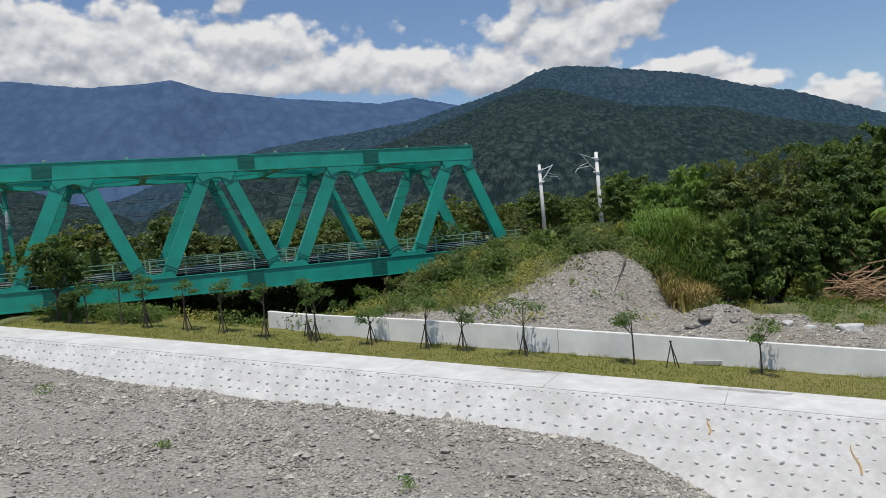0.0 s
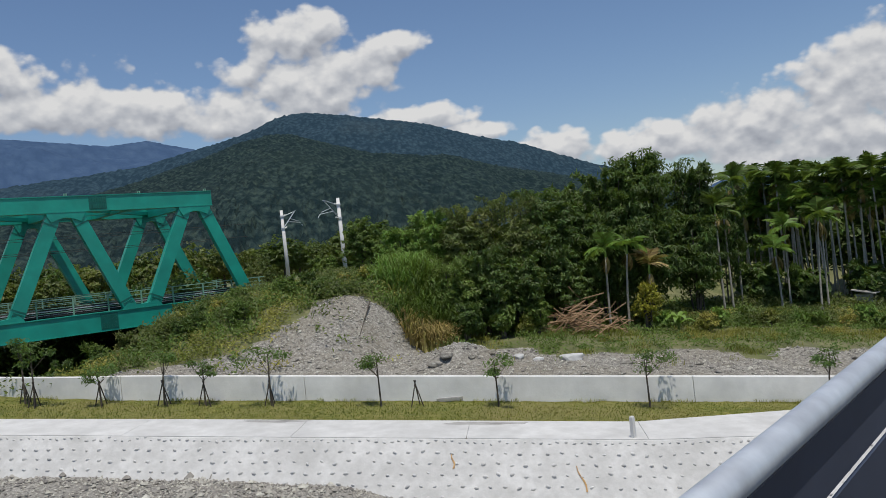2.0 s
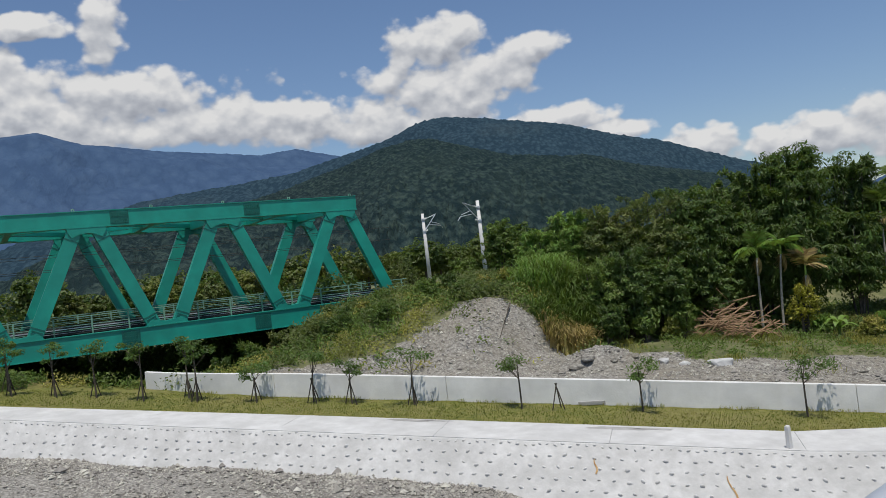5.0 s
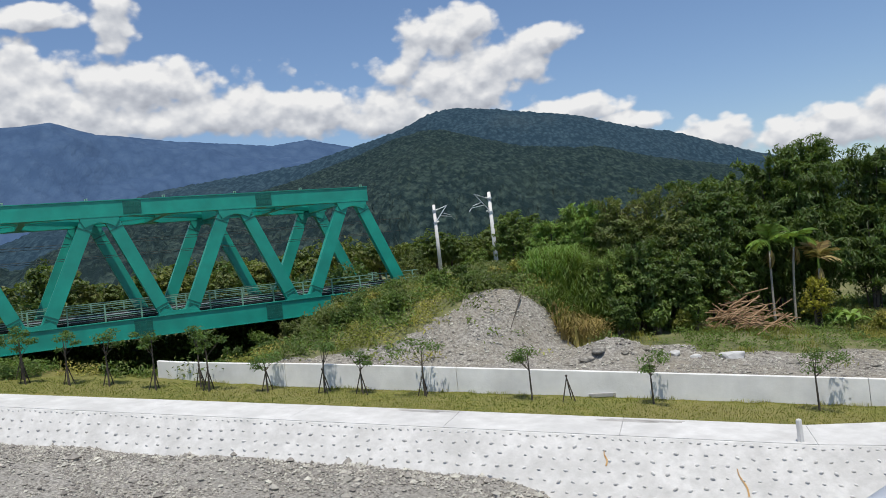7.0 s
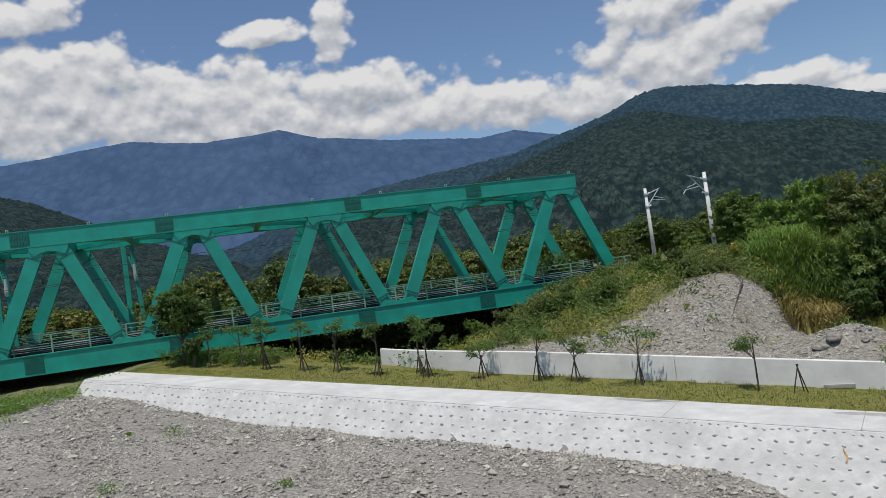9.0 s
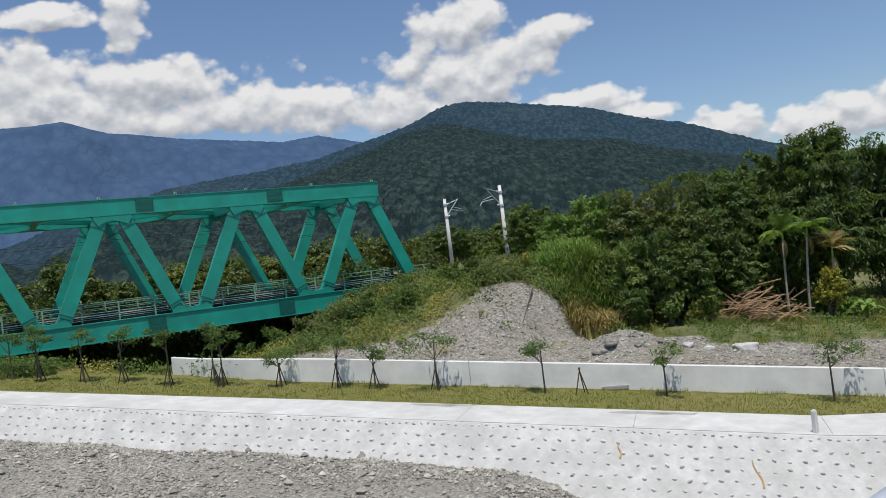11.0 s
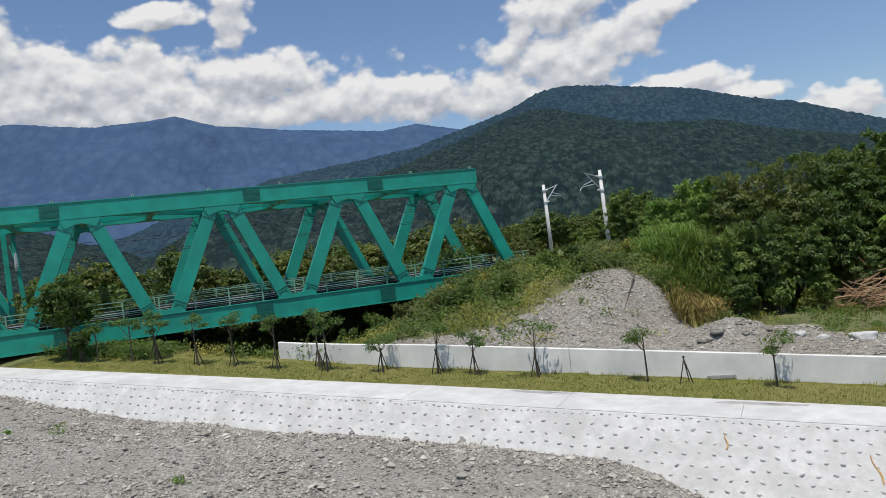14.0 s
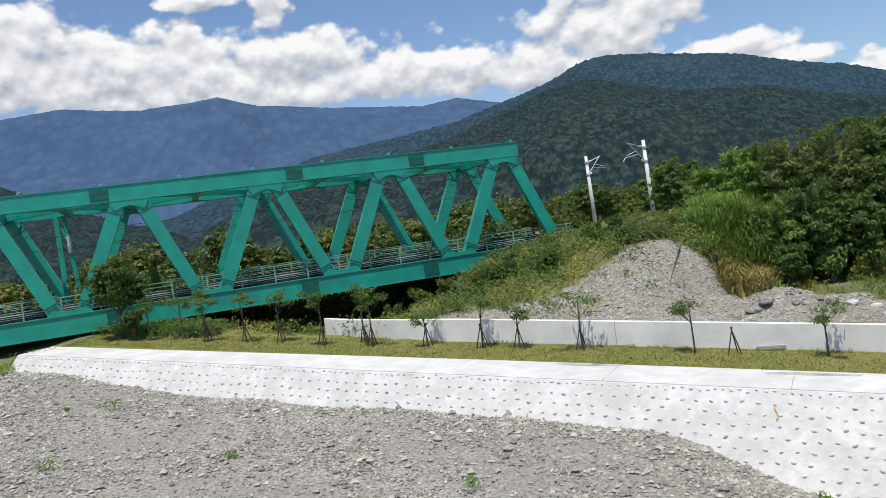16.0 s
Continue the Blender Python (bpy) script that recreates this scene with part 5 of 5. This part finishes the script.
# ---- details ----
def build_details():
    rng = np.random.default_rng(90)
    # short marker post on the crest
    x, y, z = place(np.array(-4.4), np.array(38.35)).tolist()
    z = float(berm_z(-4.4)) + 0.05
    p = thing("marker_post", "short white concrete marker post on the path edge", "post", (x, y, z))
    part("shaft", Mesh().hexa([(-0.11, -0.09, -0.1), (0.11, -0.09, -0.1), (0.11, 0.09, -0.1), (-0.11, 0.09, -0.1), (-0.1, -0.08, 0.95), (0.1, -0.08, 0.95), (0.1, 0.08, 0.95), (-0.1, 0.08, 0.95)]), M["polecon"], p)
    part("cap", Mesh().hexa([(-0.1, -0.08, 0.95), (0.1, -0.08, 0.95), (0.1, 0.08, 0.95), (-0.1, 0.08, 0.95), (-0.07, -0.05, 1.0), (0.07, -0.05, 1.0), (0.07, 0.05, 1.0), (-0.07, 0.05, 1.0)]), M["polecon"], p)
    # heap of cut bamboo
    x, y, z = place(np.array(-4.2), np.array(62.5)).tolist()
    heap = thing("bamboo_heap", "heap of dry brown cut bamboo poles and branches", "pile", (x, y, z))
    for k in range(110):
        a = rng.normal(-0.6, 0.7)
        c = Vector((rng.normal(0, 1.2), rng.normal(0, 1.5), 0.2 + abs(rng.normal(0, 0.95))))
        d = Vector((math.cos(a), math.sin(a), rng.normal(0.0, 0.4))).normalized() * rng.uniform(0.6, 1.7)
        part("pole", Mesh().tube([c - d, c + d], rng.uniform(0.022, 0.05), 5), M["wood"], heap)
    # yellow bush, banana plant
    bush(57.4, 64, -4.4, 1.1, M["leaf_yellow"], 1100, 0.26, 0.12, 501, "bush", "yellow flowering bush beside the bamboo heap", "bushes on the bank")
    bx, by = at_view(59.3, 63)
    ban = thing("banana_plant", "small banana plant with broad green leaves", "plant", (bx, by, float(land_z(bx, by))))
    for k in range(9):
        a = k * 0.7 + rng.normal(0, 0.1)
        m = Mesh()
        ln, hh = rng.uniform(1.1, 1.7), rng.uniform(0.9, 1.8)
        prev = None
        ax, sd = np.array([math.cos(a), math.sin(a), 0]), np.array([-math.sin(a), math.cos(a), 0])
        rows = []
        for i in range(6):
            t = i / 5
            c = ax * ln * t * 0.8 + np.array([0, 0, hh * (0.5 + 1.2 * t - 1.1 * t * t)])
            w = 0.24 * math.sin(math.pi * (0.12 + 0.84 * t))
            rows += [c - sd * w + np.array([0, 0, 0.05]), c, c + sd * w + np.array([0, 0, 0.05])]
        m.add(np.array(rows), [(3 * i + j, 3 * i + j + 1, 3 * i + j + 4, 3 * i + j + 3) for i in range(5) for j in (0, 1)])
        part("leaf", m, M["leaf_bright"], ban)
    part("stem", Mesh().tube([(0, 0, -0.1), (0, 0, 1.0)], [0.12, 0.07], 8), M["leaf_mid"], ban)
    # boulders
    for i, (s, q, r, t) in enumerate([(-2.7, 52.0, 0.62, 0.5), (0.6, 52.3, 0.38, 0.6), (-0.6, 51.6, 0.25, 0.6), (4.9, 49.6, 0.45, 0.55), (5.6, 49.0, 0.32, 0.6), (2.2, 50.4, 0.28, 0.6), (-5.8, 50.2, 0.3, 0.6), (-20, 52, 0.45, 0.5),
                                      (-23, 51, 0.3, 0.6), (-26, 53, 0.4, 0.5), (-10, 49.8, 0.24, 0.6), (6.6, 48.4, 0.3, 0.5), (3.4, 49.4, 0.22, 0.6)]):
        boulder(s, q, r * 1.15, i + 3, M["cobble"] if i < 3 else M["rubble"], t)
    # rust runs and damp patches on the concrete
    along = Vector((ALONG[0], ALONG[1], 0.096)).normalized()
    face_n = Vector((-ACROSS[0], -ACROSS[1], 1)).normalized()
    down = along.cross(face_n).normalized()
    if down.z > 0:
        down = -down
    for s, d0, ln, bend in ((3.95, 0.55, 0.75, 0.12), (-1.6, 0.95, 1.25, 0.42)):
        q, z = float(crest_q(s)) - d0 - 0.06, float(berm_z(s)) - d0 + 0.03
        c = Vector((*xy(s, q), z)) + face_n * 0.03
        pts = [c + down * ln * t + along * (-bend * t + 0.05 * math.sin(7 * t)) for t in np.linspace(0, 1, 8)]
        m = Mesh()
        rows = []
        for i, p in enumerate(pts):
            w = 0.018 + 0.03 * (i / 7) * (1 + 0.4 * math.sin(5 * i))
            rows += [p - along * w, p + along * w]
        m.add(rows, [(2 * i, 2 * i + 1, 2 * i + 3, 2 * i + 2) for i in range(7)])
        part("rust_stain", m, M["rust"], revet, "orange rust stain")
    # damp patches on the path
    for s, q, r in ((3.1, 40.9, 0.9), (13.5, 41.1, 0.8), (1.2, 41.0, 0.6), (12.2, 41.2, 0.5)):
        k = 18
        ring = [(*xy(s + r * 1.5 * math.cos(a) * (1 + 0.25 * math.sin(3 * a + s)), min(q + r * 0.42 * math.sin(a) * (1 + 0.3 * math.cos(2 * a)), 41.47)), 0) for a in np.arange(k) / k * 2 * np.pi]
        ring = [(x, y, float(berm_z(ALONG[0] * x + ALONG[1] * y)) + 0.058 + 0.015 * (ACROSS[0] * x + ACROSS[1] * y - 38.0) / 3.5 + 0.004) for x, y, _ in ring]
        part("damp_patch", Mesh().add(ring, [tuple(range(k))]), M["damp"], apron, "grey damp patch")
    # drain outlet in the wall
    x, y = xy(4.7, WALL_Q)
    a = math.atan2(ALONG[1], ALONG[0])
    dr = part("drain_outlet", Mesh().box(-0.75, 0.75, -0.08, 0.2, 0.02, 0.24).box(-0.62, 0.62, -0.11, -0.08, 0.05, 0.2), M["damp"], retaining, "dark rectangular drain outlet")
    dr.matrix_basis = Matrix.Translation((x, y, float(berm_z(4.7)))) @ Matrix.Rotation(a + math.pi, 4, "Z")
    # open shed in the palm grove
    hx, hy = at_view(70.9, 83)
    hz = float(land_z(hx, hy))
    shed = thing("field_shed", "weathered grey shed with a low roof among the palms", "shed", (hx, hy, hz))
    shed.scale = (0.75, 0.75, 0.75)
    part("wall", Mesh().box(-1.6, 1.6, -0.9, 0.9, -0.2, 2.3), M["damp"], shed)
    part("roof", Mesh().hexa([(-2.0, -1.4, 2.3), (2.0, -1.4, 2.3), (2.0, 1.3, 2.75), (-2.0, 1.3, 2.75), (-2.0, -1.4, 2.42), (2.0, -1.4, 2.42), (2.0, 1.3, 2.87), (-2.0, 1.3, 2.87)]), M["damp"], shed, "grey sheet roof")
    for px in (-1.85, 1.85):
        part("post", Mesh().tube([(px, -1.3, -0.3), (px, -1.3, 2.34)], 0.06, 6), M["stake"], shed)
    # fallen branch on the slope
    x, y, z = place(np.array(10.6), np.array(54.5)).tolist()
    b = thing("dead_branch", "dead grey branch lying on the bare slope", "branch", (x, y, z))
    part("limb", Mesh().tube([(-1.6, -1.3, -1.2), (-0.4, -0.5, -0.25), (0.9, 0.4, 0.75)], [0.02, 0.035, 0.05], 6), M["bark"], b)
    part("twig", Mesh().tube([(-0.4, -0.5, -0.25), (-0.9, -0.2, -0.45)], [0.025, 0.012], 5), M["bark"], b)


build_belt()
build_bushes()
build_palms()
build_saplings()
build_details()
build_cover()
build_stones()
build_cobbles()
